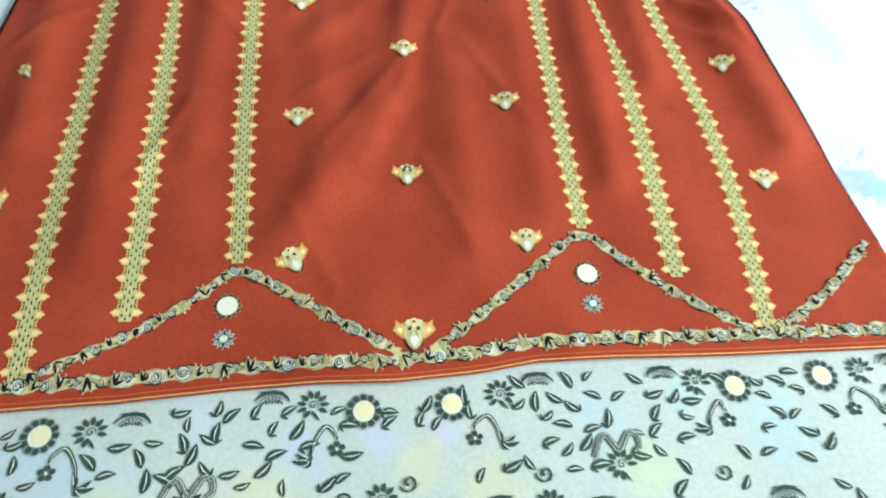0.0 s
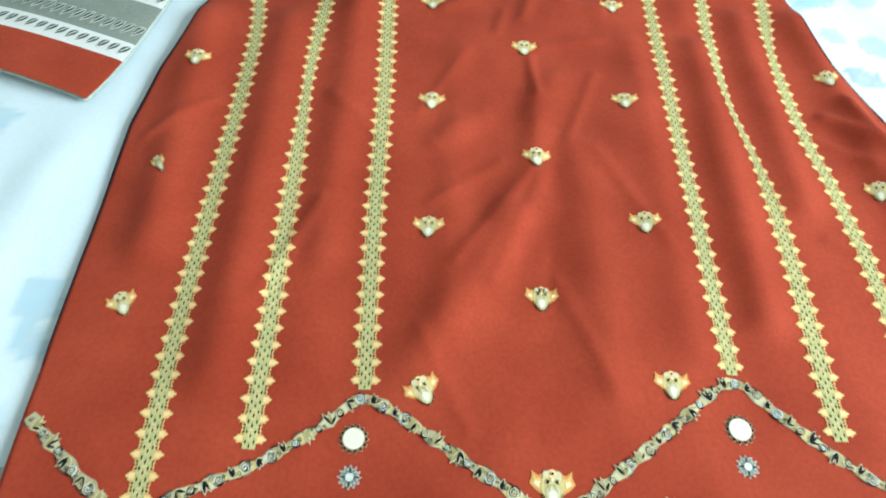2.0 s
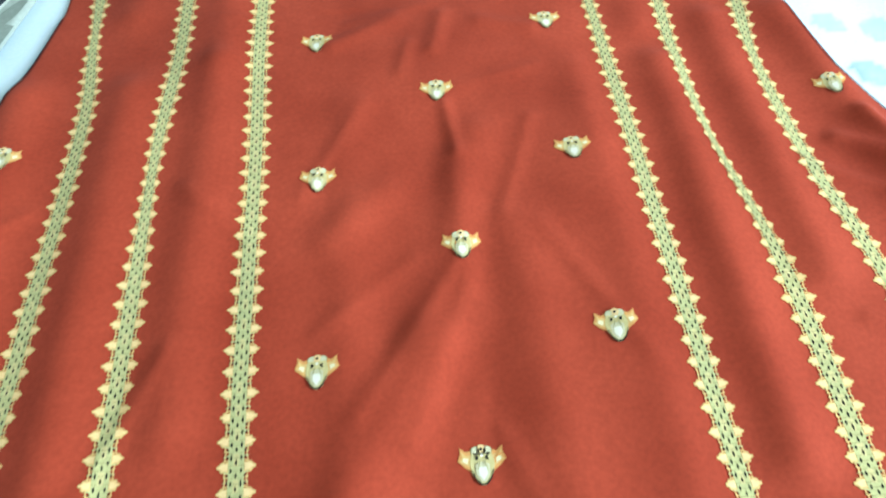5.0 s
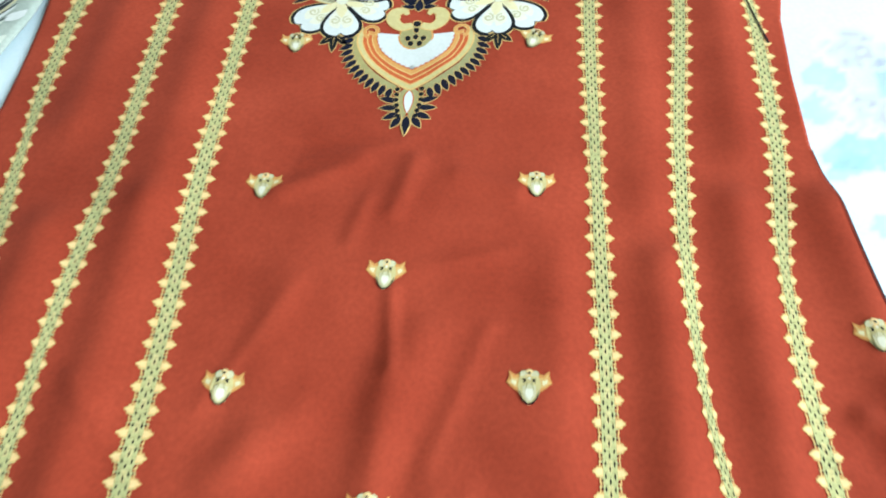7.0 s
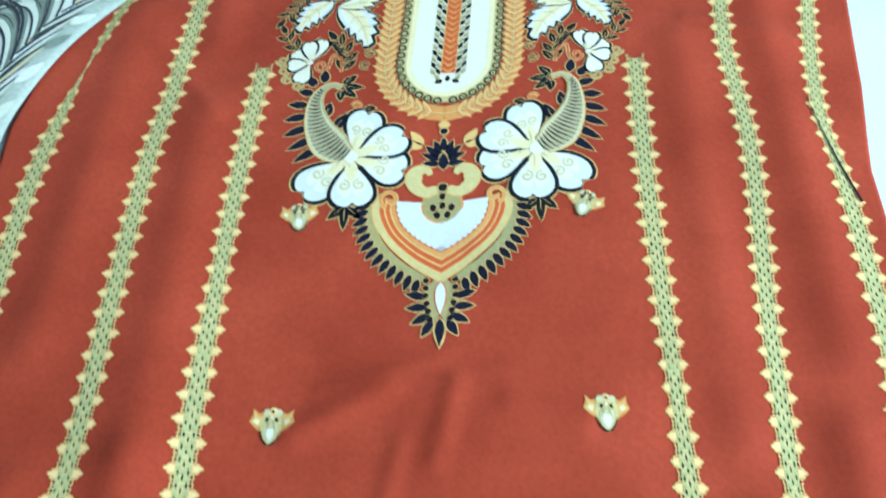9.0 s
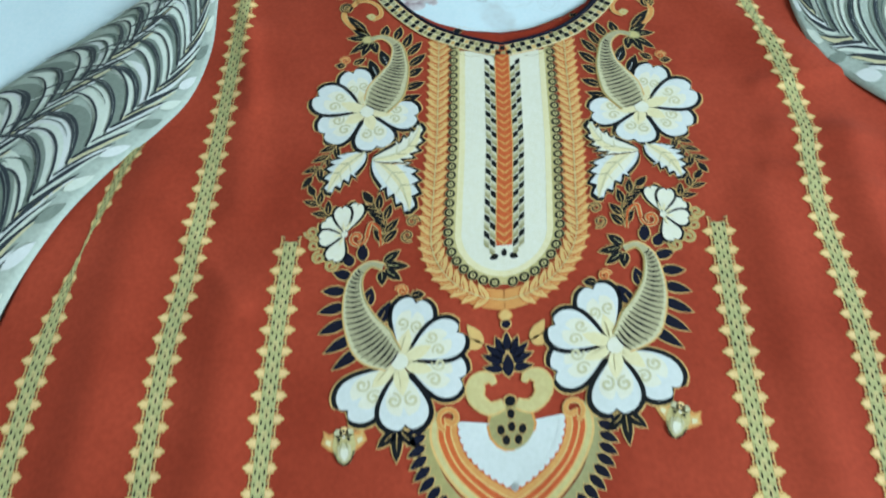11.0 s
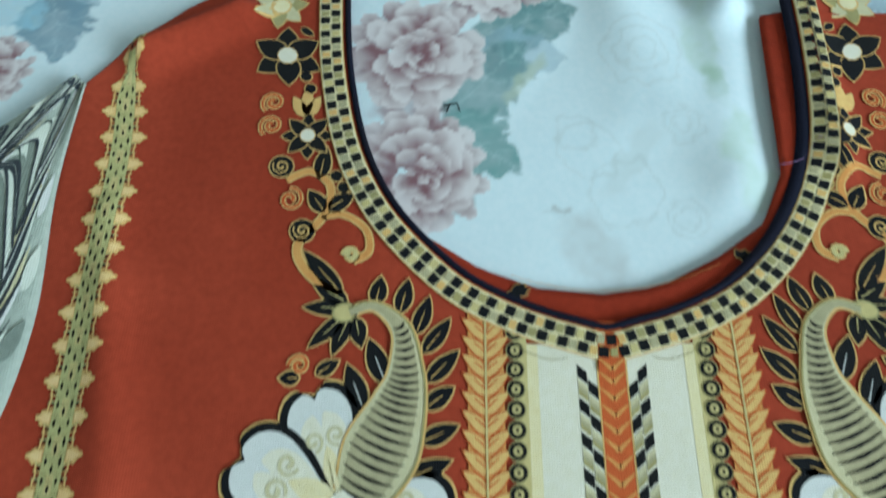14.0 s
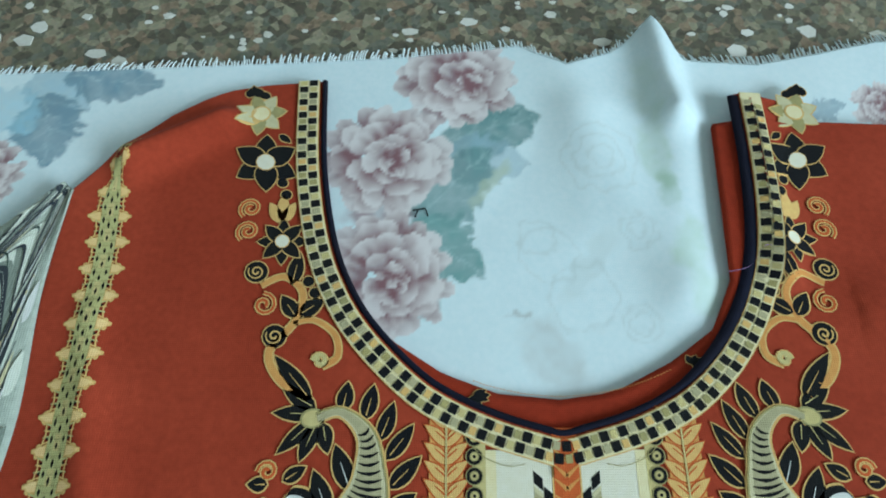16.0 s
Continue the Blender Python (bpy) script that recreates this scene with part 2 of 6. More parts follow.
class Print:
    """Printed or stitched shapes on a cloth: thin layers that follow its surface."""

    def __init__(self, surface, place=lambda u, v: (u, v), lift=0.00035, rise=0.00015):
        self.surface, self.place, self.lift, self.rise = surface, place, lift, rise
        self.verts, self.faces, self.index = [], [], []

    def add(self, points, mat, layer=0):
        start = len(self.verts)
        for u, v in points:
            x, y = self.place(u, v)
            self.verts.append((x, y, self.surface(x, y) + self.lift + self.rise * layer))
        self.faces.append(tuple(range(start, len(self.verts))))
        self.index.append(PALETTE.index(mat))

    def leaf(self, base, tip, width, mat=BLACK, edge=GOLD, layer=1, rim=0.0007, vein=None, bend=0.0):
        for grow, m, k in ((rim, edge, 0), (0.0, mat, 1)):
            if m:
                self.add(leaf_shape(base, tip, width + 2 * grow, grow, bend), m, layer + k)
        if vein:
            a, b = ((base[0] * (1 - f) + tip[0] * f, base[1] * (1 - f) + tip[1] * f) for f in (0.12, 0.6))
            self.stroke([a, b], 0.0004, 0.0002, vein, layer + 2)

    def stroke(self, line, w0, w1, mat, layer=1, edge=None, rim=0.0005, mid=None):
        """A ribbon along a line, its width going from w0 (over mid) to w1."""
        n = len(line)
        for grow, m, k in ((rim, edge, 0), (0.0, mat, 1)):
            if not m:
                continue
            sides = []
            for i, (x, y) in enumerate(line):
                a, b = line[max(0, i - 1)], line[min(n - 1, i + 1)]
                dx, dy = b[0] - a[0], b[1] - a[1]
                d = math.hypot(dx, dy) or 1
                f = i / (n - 1)
                w = (w0 + (w1 - w0) * f if mid is None else (w0 + (mid - w0) * f * 2 if f < 0.5 else mid + (w1 - mid) * (f * 2 - 1))) / 2 + grow
                sides.append(((x - dy / d * w, y + dx / d * w), (x + dy / d * w, y - dx / d * w)))
            for (a, b), (c, d) in zip(sides, sides[1:]):
                self.add([a, b, d, c], m, layer + k)

    def disc(self, c, r, mat, layer=1, edge=None, rim=0.0007, squash=1.0, n=14):
        for grow, m, k in ((rim, edge, 0), (0.0, mat, 1)):
            if m:
                self.add([(c[0] + (r + grow) * math.cos(6.2832 * i / n), c[1] + (r * squash + grow) * math.sin(6.2832 * i / n)) for i in range(n)], m, layer + k)

    def ring(self, c, r, w, mat, layer=2, n=14):
        self.stroke([(c[0] + r * math.cos(6.2832 * i / n), c[1] + r * math.sin(6.2832 * i / n)) for i in range(n + 1)], w, w, mat, layer)

    def spiral(self, c, r, turns=1.6, start=0.0, way=1, mat=GOLD, w=0.0012, layer=2, edge=None):
        n = int(turns * 12)
        pts = [(c[0] + r * (1 - 0.85 * i / n) * math.cos(start + way * 6.2832 * turns * i / n), c[1] + r * (1 - 0.85 * i / n) * math.sin(start + way * 6.2832 * turns * i / n)) for i in range(n + 1)]
        self.stroke(pts, w * 0.6, w, mat, layer, edge)

    def done(self, name, parent, label=""):
        return part(name, mesh_of(name, self.verts, self.faces, PALETTE, self.index), parent, label)


def leaf_shape(base, tip, width, grow=0.0, bend=0.0, n=7):
    dx, dy = tip[0] - base[0], tip[1] - base[1]
    d = math.hypot(dx, dy)
    ex, ey = dx / d, dy / d
    out = []
    for side in (1, -1):
        for i in range(n):
            f = i / n if side == 1 else 1 - i / n
            w = width / 2 * math.sin(math.pi * f ** 0.8) ** 0.85 if 0 < f < 1 else 0
            s = -grow + f * (d + 2.2 * grow)
            k = bend * 4 * f * (1 - f)
            out.append((base[0] + ex * s - ey * (side * w + k), base[1] + ey * s + ex * (side * w + k)))
    return out


def petal_shape(base, tip, width, grow=0.0, notch=0.07):
    """A rounded heart-shaped petal with a small dent at its tip; the rim thins out towards the base."""
    dx, dy = tip[0] - base[0], tip[1] - base[1]
    d = math.hypot(dx, dy)
    ex, ey = dx / d, dy / d
    half = bow([(0.0, 0.05), (0.16, 0.24), (0.40, 0.68), (0.62, 0.97), (0.80, 1.0), (0.94, 0.78), (1.005, 0.44), (1.0, 0.22), (1.0 - notch, 0.0)], 3)
    out = []
    for side in (1, -1):
        for f, w in (half if side == 1 else half[-2::-1]):
            rim = grow * step(0.05, 0.55, f)
            s, k = f * d + rim * (2 * f - 1) * 1.1, side * (max(w, 0.0) * width / 2 + rim * (1 if w > 0.1 else 0.3))
            out.append((base[0] + ex * s - ey * k, base[1] + ey * s + ex * k))
    return out


# ---- room that closes the place ----
floor = tagged(box("floor", -1.9, -1.9, -0.10, 1.7, 1.9, -0.003, FLOOR), "speckled grey-brown terrazzo floor with white marble chips", "floor", kind="structure")
tagged(box("ceiling", -1.9, -1.9, 2.6, 1.7, 1.9, 2.7, PAINT), "plain white ceiling", "ceiling", kind="structure")
for name, dims in (("wall_west", (-2.0, -2.0, -0.1, -1.9, 2.0, 2.6)), ("wall_north", (-1.9, 1.9, -0.1, 1.7, 2.0, 2.6)), ("wall_south", (-1.9, -2.0, -0.1, 1.7, -1.9, 2.6))):
    tagged(box(name, *dims, PAINT), "plain off-white painted wall", "wall", kind="structure")
east = tagged(box("wall_east", 1.7, -2.0, -0.1, 1.8, 2.0, 0.50, PAINT), "off-white painted wall with a window opening", "wall", kind="structure")
for dims in ((1.7, -2.0, 1.54, 1.8, 2.0, 2.6), (1.7, -2.0, 0.50, 1.8, -0.87, 1.54), (1.7, 0.47, 0.50, 1.8, 2.0, 1.54)):
    box("wall_piece", *dims, PAINT, east)

# ---- bedsheet ----
EDGE = [(-0.9, 0.96), (-0.233, 0.974), (-0.126, 0.980), (-0.057, 0.984), (-0.006, 0.990), (0.015, 0.978), (0.036, 0.986), (0.053, 0.999), (0.067, 0.981), (0.101, 0.979), (0.129, 0.985), (0.157, 0.992), (0.9, 1.0)]


def ridge(x, y, ax, ay, bx, by, wide, high):
    """Height of a soft fold that runs from a to b."""
    dx, dy = bx - ax, by - ay
    f = ((x - ax) * dx + (y - ay) * dy) / (dx * dx + dy * dy)
    g = min(1.0, max(0.0, f))
    d = math.hypot(x - ax - g * dx, y - ay - g * dy)
    return high * math.exp(-(d / wide) ** 2)


def sheet_height(x, y):
    near_hem = 1 - 0.85 * (1 - step(0.045, 0.09, y)) * (1 - step(0.30, 0.36, abs(x)))
    z = 0.0006 + (0.0012 * (noise.noise(Vector((x * 6, y * 6, 3.0))) + 0.6) + 0.0009 * abs(noise.noise(Vector((x * 22, y * 16, 9.0))))) * near_hem
    z += ridge(x, y, 0.054, 1.0, 0.058, 0.95, 0.008, 0.009) + ridge(x, y, 0.058, 0.95, 0.052, 0.875, 0.010, 0.0025)
    z += ridge(x, y, 0.02, 0.95, 0.05, 0.87, 0.014, 0.003)
    z += ridge(x, y, 0.015, 0.98, 0.02, 0.90, 0.014, 0.002)
    z += ridge(x, y, 0.30, 0.56, 0.36, 0.30, 0.02, 0.004) + ridge(x, y, -0.33, 0.28, -0.36, 0.10, 0.02, 0.003)
    return max(0.0, z)




def grain(x, y, seed):
    """Smooth noise from 0 to 1 on a unit lattice."""
    table = np.random.RandomState(seed).rand(64, 64)
    xi, yi = np.floor(x).astype(int), np.floor(y).astype(int)
    fx, fy = x - xi, y - yi
    fx, fy = fx * fx * (3 - 2 * fx), fy * fy * (3 - 2 * fy)
    a, b, c, d = table[xi % 64, yi % 64], table[(xi + 1) % 64, yi % 64], table[xi % 64, (yi + 1) % 64], table[(xi + 1) % 64, (yi + 1) % 64]
    return (a * (1 - fx) + b * fx) * (1 - fy) + (c * (1 - fx) + d * fx) * fy


class Dye:
    """Watercolour flowers and leaves printed on a cloth, one colour and strength for each point of its mesh."""

    def __init__(self, points):
        self.x, self.y = points[:, 0], points[:, 1]
        n = len(points)
        self.rgb, self.a = np.tile((0.73, 0.84, 0.86), (n, 1)), np.zeros(n)
        self.wx = self.x + 0.0040 * (grain(self.x * 210, self.y * 210, 1) - 0.5) + 0.0016 * (grain(self.x * 600, self.y * 600, 2) - 0.5)
        self.wy = self.y + 0.0040 * (grain(self.x * 210, self.y * 210, 3) - 0.5) + 0.0016 * (grain(self.x * 600, self.y * 600, 4) - 0.5)
        self.blot = 0.6 * grain(self.x * 120, self.y * 120, 5) + 0.4 * grain(self.x * 380, self.y * 380, 6)

    def near(self, cx, cy, r):
        return np.nonzero((abs(self.x - cx) < r) & (abs(self.y - cy) < r))[0]

    def lay(self, k, cover, colour):
        self.rgb[k] += (colour - self.rgb[k]) * cover[:, None]
        self.a[k] += (1 - self.a[k]) * cover

    def rose(self, cx, cy, r, turn, strength=0.95, dark=(0.24, 0.125, 0.14), pale=(0.74, 0.70, 0.69)):
        k = self.near(cx, cy, r * 1.4)
        if not len(k):
            return
        dark, pale = np.array(dark), np.array(pale)
        local = random.Random(int(abs(cx * 7e4 + cy * 3e4)))
        for count, far, long, wide, shift in ((15, 0.84, 0.26, 0.19, 0.0), (12, 0.66, 0.27, 0.22, 0.02), (8, 0.48, 0.24, 0.25, 0.06), (6, 0.32, 0.19, 0.20, 0.12), (4, 0.17, 0.14, 0.15, 0.14), (2, 0.06, 0.09, 0.10, 0.14)):
            for i in range(count):
                t = turn + 6.2832 * (i + local.uniform(-0.3, 0.3)) / count
                f, w = far + local.uniform(-0.06, 0.06), wide * local.uniform(0.8, 1.3)
                ux, uy = ((self.wx[k] + self.x[k]) / 2 - cx) / r - shift, ((self.wy[k] + self.y[k]) / 2 - cy) / r + shift * 0.4
                p, q = (ux * math.cos(t) + uy * math.sin(t) - f) / long, (uy * math.cos(t) - ux * math.sin(t)) / w
                d = p * p + q * q
                cover = np.clip((1.05 - d) / 0.15, 0, 1) * strength
                streak = grain(q * 2.6 + 9 * i + 40, p * 0.7 + 20 + 3 * count, 7)
                tone = np.clip((0.42 if far > 0.4 else 0.30) + 0.70 * p + 0.50 * (streak - 0.5) + local.uniform(-0.26, 0.26), 0, 1)[:, None]
                self.lay(k, cover, dark + (pale - dark) * tone)

    def leaf(self, base, tip, width, colour, strength=0.95, vein=(0.50, 0.66, 0.66)):
        width *= 1.35
        (x0, y0), (x1, y1) = base, tip
        d = math.hypot(x1 - x0, y1 - y0)
        ex, ey = (x1 - x0) / d, (y1 - y0) / d
        k = self.near((x0 + x1) / 2, (y0 + y1) / 2, d * 0.5 + width)
        if not len(k):
            return
        p = ((self.wx[k] - x0) * ex + (self.wy[k] - y0) * ey) / d
        q = ((self.wy[k] - y0) * ex - (self.wx[k] - x0) * ey) / (width / 2)
        half = np.sin(math.pi * np.clip(p, 0, 1) ** 0.8) ** 0.7 * (1 + 0.10 * np.sin(p * 40))
        cover = np.clip((half - abs(q)) / 0.16, 0, 1) * np.clip(p * 30, 0, 1) * strength * (0.82 + 0.3 * self.blot[k])
        ribs = np.clip(1 - abs(((p * 5 - abs(q) * 1.3) % 1.0) - 0.5) / 0.16, 0, 1) * 0.20 + np.clip(1 - abs(q) / 0.05, 0, 1) * 0.35
        colour, vein = np.array(colour), np.array(vein)
        shade = colour * (0.80 + 0.42 * self.blot[k])[:, None]
        self.lay(k, np.clip(cover, 0, 1), shade + (vein - shade) * ribs[:, None])

    def stain(self, cx, cy, rx, ry, turn, colour, strength):
        k = self.near(cx, cy, 1.8 * max(rx, ry))
        c, s = math.cos(turn), math.sin(turn)
        dx, dy = self.wx[k] - cx, self.wy[k] - cy
        d = ((dx * c + dy * s) / rx) ** 2 + ((dy * c - dx * s) / ry) ** 2
        self.lay(k, np.clip((1.3 - d) / 0.9, 0, 1) * min(1.0, strength * 1.35) * (0.6 + 0.6 * self.blot[k]), np.array(colour))

    def ring(self, cx, cy, r, wide, colour, strength):
        k = self.near(cx, cy, r * 1.5)
        d = abs(np.hypot(self.wx[k] - cx, (self.wy[k] - cy) * 0.95) - r)
        self.lay(k, np.clip(1 - d / wide, 0, 1) * strength, np.array(colour))


rows = []
ys = [-0.9 + 0.05 * i for i in range(17)] + [-0.05 + 0.01 * i for i in range(15)] + [0.10 + 0.004 * i for i in range(130)] + [0.62 + 0.01 * i for i in range(18)] + [0.80 + 0.001 * i for i in range(171)]
xs = [-0.9 + 0.05 * i for i in range(10)] + [-0.4 + 0.007 * i for i in range(20)] + [-0.26 + 0.001 * i for i in range(430)] + [0.17 + 0.004 * i for i in range(50)] + [0.37 + 0.02 * i for i in range(2)] + [0.41 + 0.05 * i for i in range(11)]
for yy in ys:
    rows.append([])
    for x in xs:
        y = yy if yy < 0.85 else 0.85 + (yy - 0.85) / 0.12 * (lerp_at(EDGE, x) - 0.85)
        rows[-1].append((x, y, sheet_height(x, y)))
sheet = tagged(new("bedsheet"), "white cotton bedsheet with faded rose print and frayed edge", "bedsheet")
sheet_net = sheet_mesh("sheet_cloth", rows, SHEET)
dye = Dye(np.array([p for row in rows for p in row]))
TEALISH, GREYBLUE, SKY, HAZE, FOLDSHADE = (0.16, 0.29, 0.29), (0.20, 0.31, 0.38), (0.34, 0.56, 0.66), (0.62, 0.72, 0.72), (0.46, 0.62, 0.46)
# pale ghost flowers, grey stains, and green fold shading painted along the sheet's ridge
for spot in ((0.048, 0.962, 0.007, 0.020, 0.05, FOLDSHADE, 0.40), (0.0475, 0.931, 0.008, 0.016, 0.1, FOLDSHADE, 0.55), (0.0500, 0.912, 0.006, 0.010, 0.0, (0.36, 0.52, 0.38), 0.55), (0.0540, 0.888, 0.008, 0.016, -0.2, FOLDSHADE, 0.50),
             (0.0600, 0.868, 0.010, 0.012, -0.6, FOLDSHADE, 0.45), (0.0150, 0.880, 0.006, 0.022, -0.65, HAZE, 0.55), (-0.001, 0.845, 0.011, 0.020, 0.55, (0.60, 0.67, 0.67), 0.7), (-0.012, 0.8612, 0.006, 0.002, 0.3, (0.40, 0.44, 0.42), 0.6)):
    dye.stain(*spot)
for cx, cy, r in ((0.0359, 0.8945, 0.0066), (0.0359, 0.8945, 0.0036), (0.033, 0.8576, 0.0072), (0.033, 0.8576, 0.0040), (0.0243, 0.9285, 0.0150), (0.0243, 0.9285, 0.0095), (0.0243, 0.9285, 0.0050), (-0.004, 0.893, 0.0070), (0.0, 0.885, 0.0110), (0.012, 0.868, 0.013)):
    dye.ring(cx, cy, r, 0.0018, (0.58, 0.68, 0.68), 0.75)
# leaves and roses inside the neckline
dye.leaf((-0.040, 0.937), (0.0015, 0.950), 0.021, TEALISH)
dye.leaf((-0.034, 0.958), (-0.006, 0.955), 0.015, TEALISH)
dye.leaf((-0.040, 0.930), (-0.0032, 0.926), 0.021, (0.30, 0.44, 0.50), 0.75)
dye.leaf((-0.052, 0.899), (-0.0190, 0.9350), 0.024, TEALISH, 0.9)
dye.stain(-0.021, 0.916, 0.003, 0.014, -0.65, (0.50, 0.58, 0.44), 0.6)
dye.leaf((-0.0535, 0.8985), (-0.0245, 0.8765), 0.024, (0.19, 0.34, 0.33))
dye.leaf((-0.060, 0.8650), (-0.040, 0.8640), 0.010, (0.30, 0.44, 0.44), 0.6)
dye.stain(-0.066, 0.903, 0.016, 0.006, 0.0, (0.33, 0.21, 0.23), 0.8)
dye.rose(-0.0330, 0.9720, 0.0255, 0.4)
dye.rose(-0.0640, 0.9305, 0.0262, 0.3)
dye.rose(-0.0630, 0.8770, 0.0250, 1.4)
# left shoulder: grey-blue leaves round a mauve flower
dye.leaf((-0.222, 0.972), (-0.189, 0.953), 0.020, (0.30, 0.46, 0.54), 0.8)
dye.leaf((-0.206, 0.972), (-0.162, 0.9685), 0.020, GREYBLUE)
dye.leaf((-0.212, 0.962), (-0.2015, 0.925), 0.024, GREYBLUE)
dye.leaf((-0.236, 0.962), (-0.212, 0.944), 0.020, SKY, 0.7)
dye.rose(-0.228, 0.922, 0.016, 2.0)
dye.stain(-0.26, 0.885, 0.025, 0.010, 0.5, (0.62, 0.72, 0.78), 0.5)
# right shoulder
dye.rose(0.150, 0.955, 0.013, 0.8)
dye.leaf((0.134, 0.956), (0.112, 0.951), 0.010, GREYBLUE, 0.8)
# beside the skirt: pale lilac roses with blue leaves
LILACS = dict(dark=(0.46, 0.44, 0.54), pale=(0.78, 0.82, 0.88), strength=0.75)
for base, tip, wide, colour in (((0.262, 0.567), (0.236, 0.556), 0.020, SKY), ((0.282, 0.582), (0.316, 0.574), 0.022, SKY), ((0.280, 0.560), (0.312, 0.550), 0.020, SKY), ((0.256, 0.540), (0.228, 0.528), 0.020, SKY),
                                ((0.285, 0.512), (0.233, 0.496), 0.026, (0.24, 0.46, 0.52)), ((0.262, 0.500), (0.232, 0.482), 0.010, SKY), ((0.290, 0.505), (0.320, 0.498), 0.020, SKY), ((0.256, 0.462), (0.276, 0.440), 0.016, SKY),
                                ((0.285, 0.450), (0.315, 0.430), 0.022, SKY), ((0.262, 0.410), (0.296, 0.392), 0.020, GREYBLUE), ((0.300, 0.176), (0.338, 0.158), 0.024, GREYBLUE), ((0.320, 0.150), (0.352, 0.170), 0.018, SKY)):
    dye.leaf(base, tip, wide, colour, 0.8)
for cx, cy, r in ((0.272, 0.586, 0.022), (0.268, 0.534, 0.020), (0.290, 0.352, 0.020), (0.322, 0.196, 0.018)):
    dye.rose(cx, cy, r, 0.6, **LILACS)
for base, tip, wide in (((-0.320, 0.170), (-0.285, 0.148), 0.026), ((-0.312, 0.140), (-0.286, 0.120), 0.018), ((-0.42, 0.29), (-0.37, 0.31), 0.03), ((-0.33, 0.088), (-0.295, 0.082), 0.02)):
    dye.leaf(base, tip, wide, SKY, 0.75)
sheet_net.attributes.new("print", "FLOAT_COLOR", "POINT").data.foreach_set("color", np.column_stack((dye.rgb, dye.a)).ravel())
thick(part("sheet_cloth", sheet_net, sheet), 0.0012)

fringe = []
for i in range(520):
    x = -0.3 + 0.00092 * i + rng.uniform(-0.0008, 0.0008)
    y = lerp_at(EDGE, x) - 0.001
    if rng.random() < 0.10:
        continue
    lean, size = rng.uniform(-0.0006, 0.0008) + 0.0006 * math.sin(x * 60), rng.uniform(0.0030, 0.0066)
    fringe.append([(x + lean * f * f, y + size * f, sheet_height(x, y) * (1 - f) + 0.0002 + 0.0003 * math.sin(3.14 * f)) for f in (0, 0.35, 0.7, 1)])
fv, ff = [], []
for line in fringe:
    for a, b in zip(line, line[1:]):
        k = len(fv)
        w = 0.00038
        fv += [(a[0] - w, a[1], a[2]), (a[0] + w, a[1], a[2]), (b[0] + w, b[1], b[2]), (b[0] - w, b[1], b[2]), (a[0], a[1], a[2] + w), (b[0], b[1], b[2] + w)]
        ff += [(k, k + 4, k + 5, k + 3), (k + 4, k + 1, k + 2, k + 5), (k, k + 3, k + 2, k + 1)]
tagged(part("fringe", mesh_of("fringe", fv, ff, [LINEN]), sheet, "frayed white threads"), kind="stuff")

ink = Print(sheet_height)
ink.stroke([(-0.052, 0.9045), (-0.047, 0.9055), (-0.046, 0.902)], 0.0007, 0.0007, BLACK)
ink.stroke([(-0.050, 0.9047), (-0.051, 0.9015)], 0.0006, 0.0006, BLACK)
ink.done("ink_mark", sheet, "small black ink mark")

# marble chips in the floor
for n in range(290):
    cx, cy, r = rng.uniform(-0.30, 0.24), rng.uniform(0.965, 1.10), rng.choice((0.0014, 0.0018, 0.0024, 0.0032, 0.0046))
    k = rng.randint(5, 7)
    a0, sq = rng.uniform(0, 6.28), rng.uniform(0.5, 0.95)
    lie = -0.0029 + rng.uniform(0, 0.0005)
    top = [(cx + r * rng.uniform(0.75, 1.15) * math.cos(a0 + 6.2832 * i / k), cy + r * sq * rng.uniform(0.75, 1.15) * math.sin(a0 + 6.2832 * i / k), lie) for i in range(k)]
    low = [(x, y, -0.0034) for x, y, _ in top]
    part("marble_chip", mesh_of("marble_chip", top + low, [tuple(range(k))] + [(i, i + k, (i + 1) % k + k, (i + 1) % k) for i in range(k)], [CHIP]), floor)

# ---- kameez ----
HEM = [(-0.30, 0.024), (-0.216, 0.025), (-0.16, 0.027), (-0.102, 0.032), (-0.055, 0.034), (-0.012, 0.033), (0.036, 0.037), (0.069, 0.042), (0.118, 0.043), (0.186, 0.042), (0.32, 0.044)]
LEFT = [(0.0, -0.283), (0.108, -0.285), (0.17, -0.287), (0.30, -0.290), (0.357, -0.284), (0.436, -0.267), (0.507, -0.256), (0.58, -0.259), (0.63, -0.264), (0.68, -0.256), (0.74, -0.232), (0.78, -0.205),
        (0.82, -0.187), (0.868, -0.189), (0.911, -0.188), (0.933, -0.170), (0.949, -0.153), (0.958, -0.138), (0.963, -0.125), (0.9655, -0.100), (0.966, -0.0915)]
RIGHT = [(0.0, 0.315), (0.107, 0.308), (0.176, 0.297), (0.25, 0.289), (0.326, 0.280), (0.36, 0.266), (0.402, 0.246), (0.462, 0.236), (0.503, 0.229), (0.56, 0.228), (0.605, 0.230), (0.666, 0.241), (0.74, 0.250),
         (0.77, 0.228), (0.80, 0.200), (0.83, 0.188), (0.915, 0.192), (0.932, 0.180), (0.941, 0.160), (0.944, 0.114), (0.954, 0.105), (0.957, 0.0835)]
NECK_L = [(0.8168, 0.0), (0.8188, -0.008), (0.8225, -0.020), (0.828, -0.033), (0.835, -0.045), (0.846, -0.057), (0.859, -0.068), (0.872, -0.0755), (0.886, -0.081), (0.905, -0.0855), (0.93, -0.089), (0.966, -0.091)]
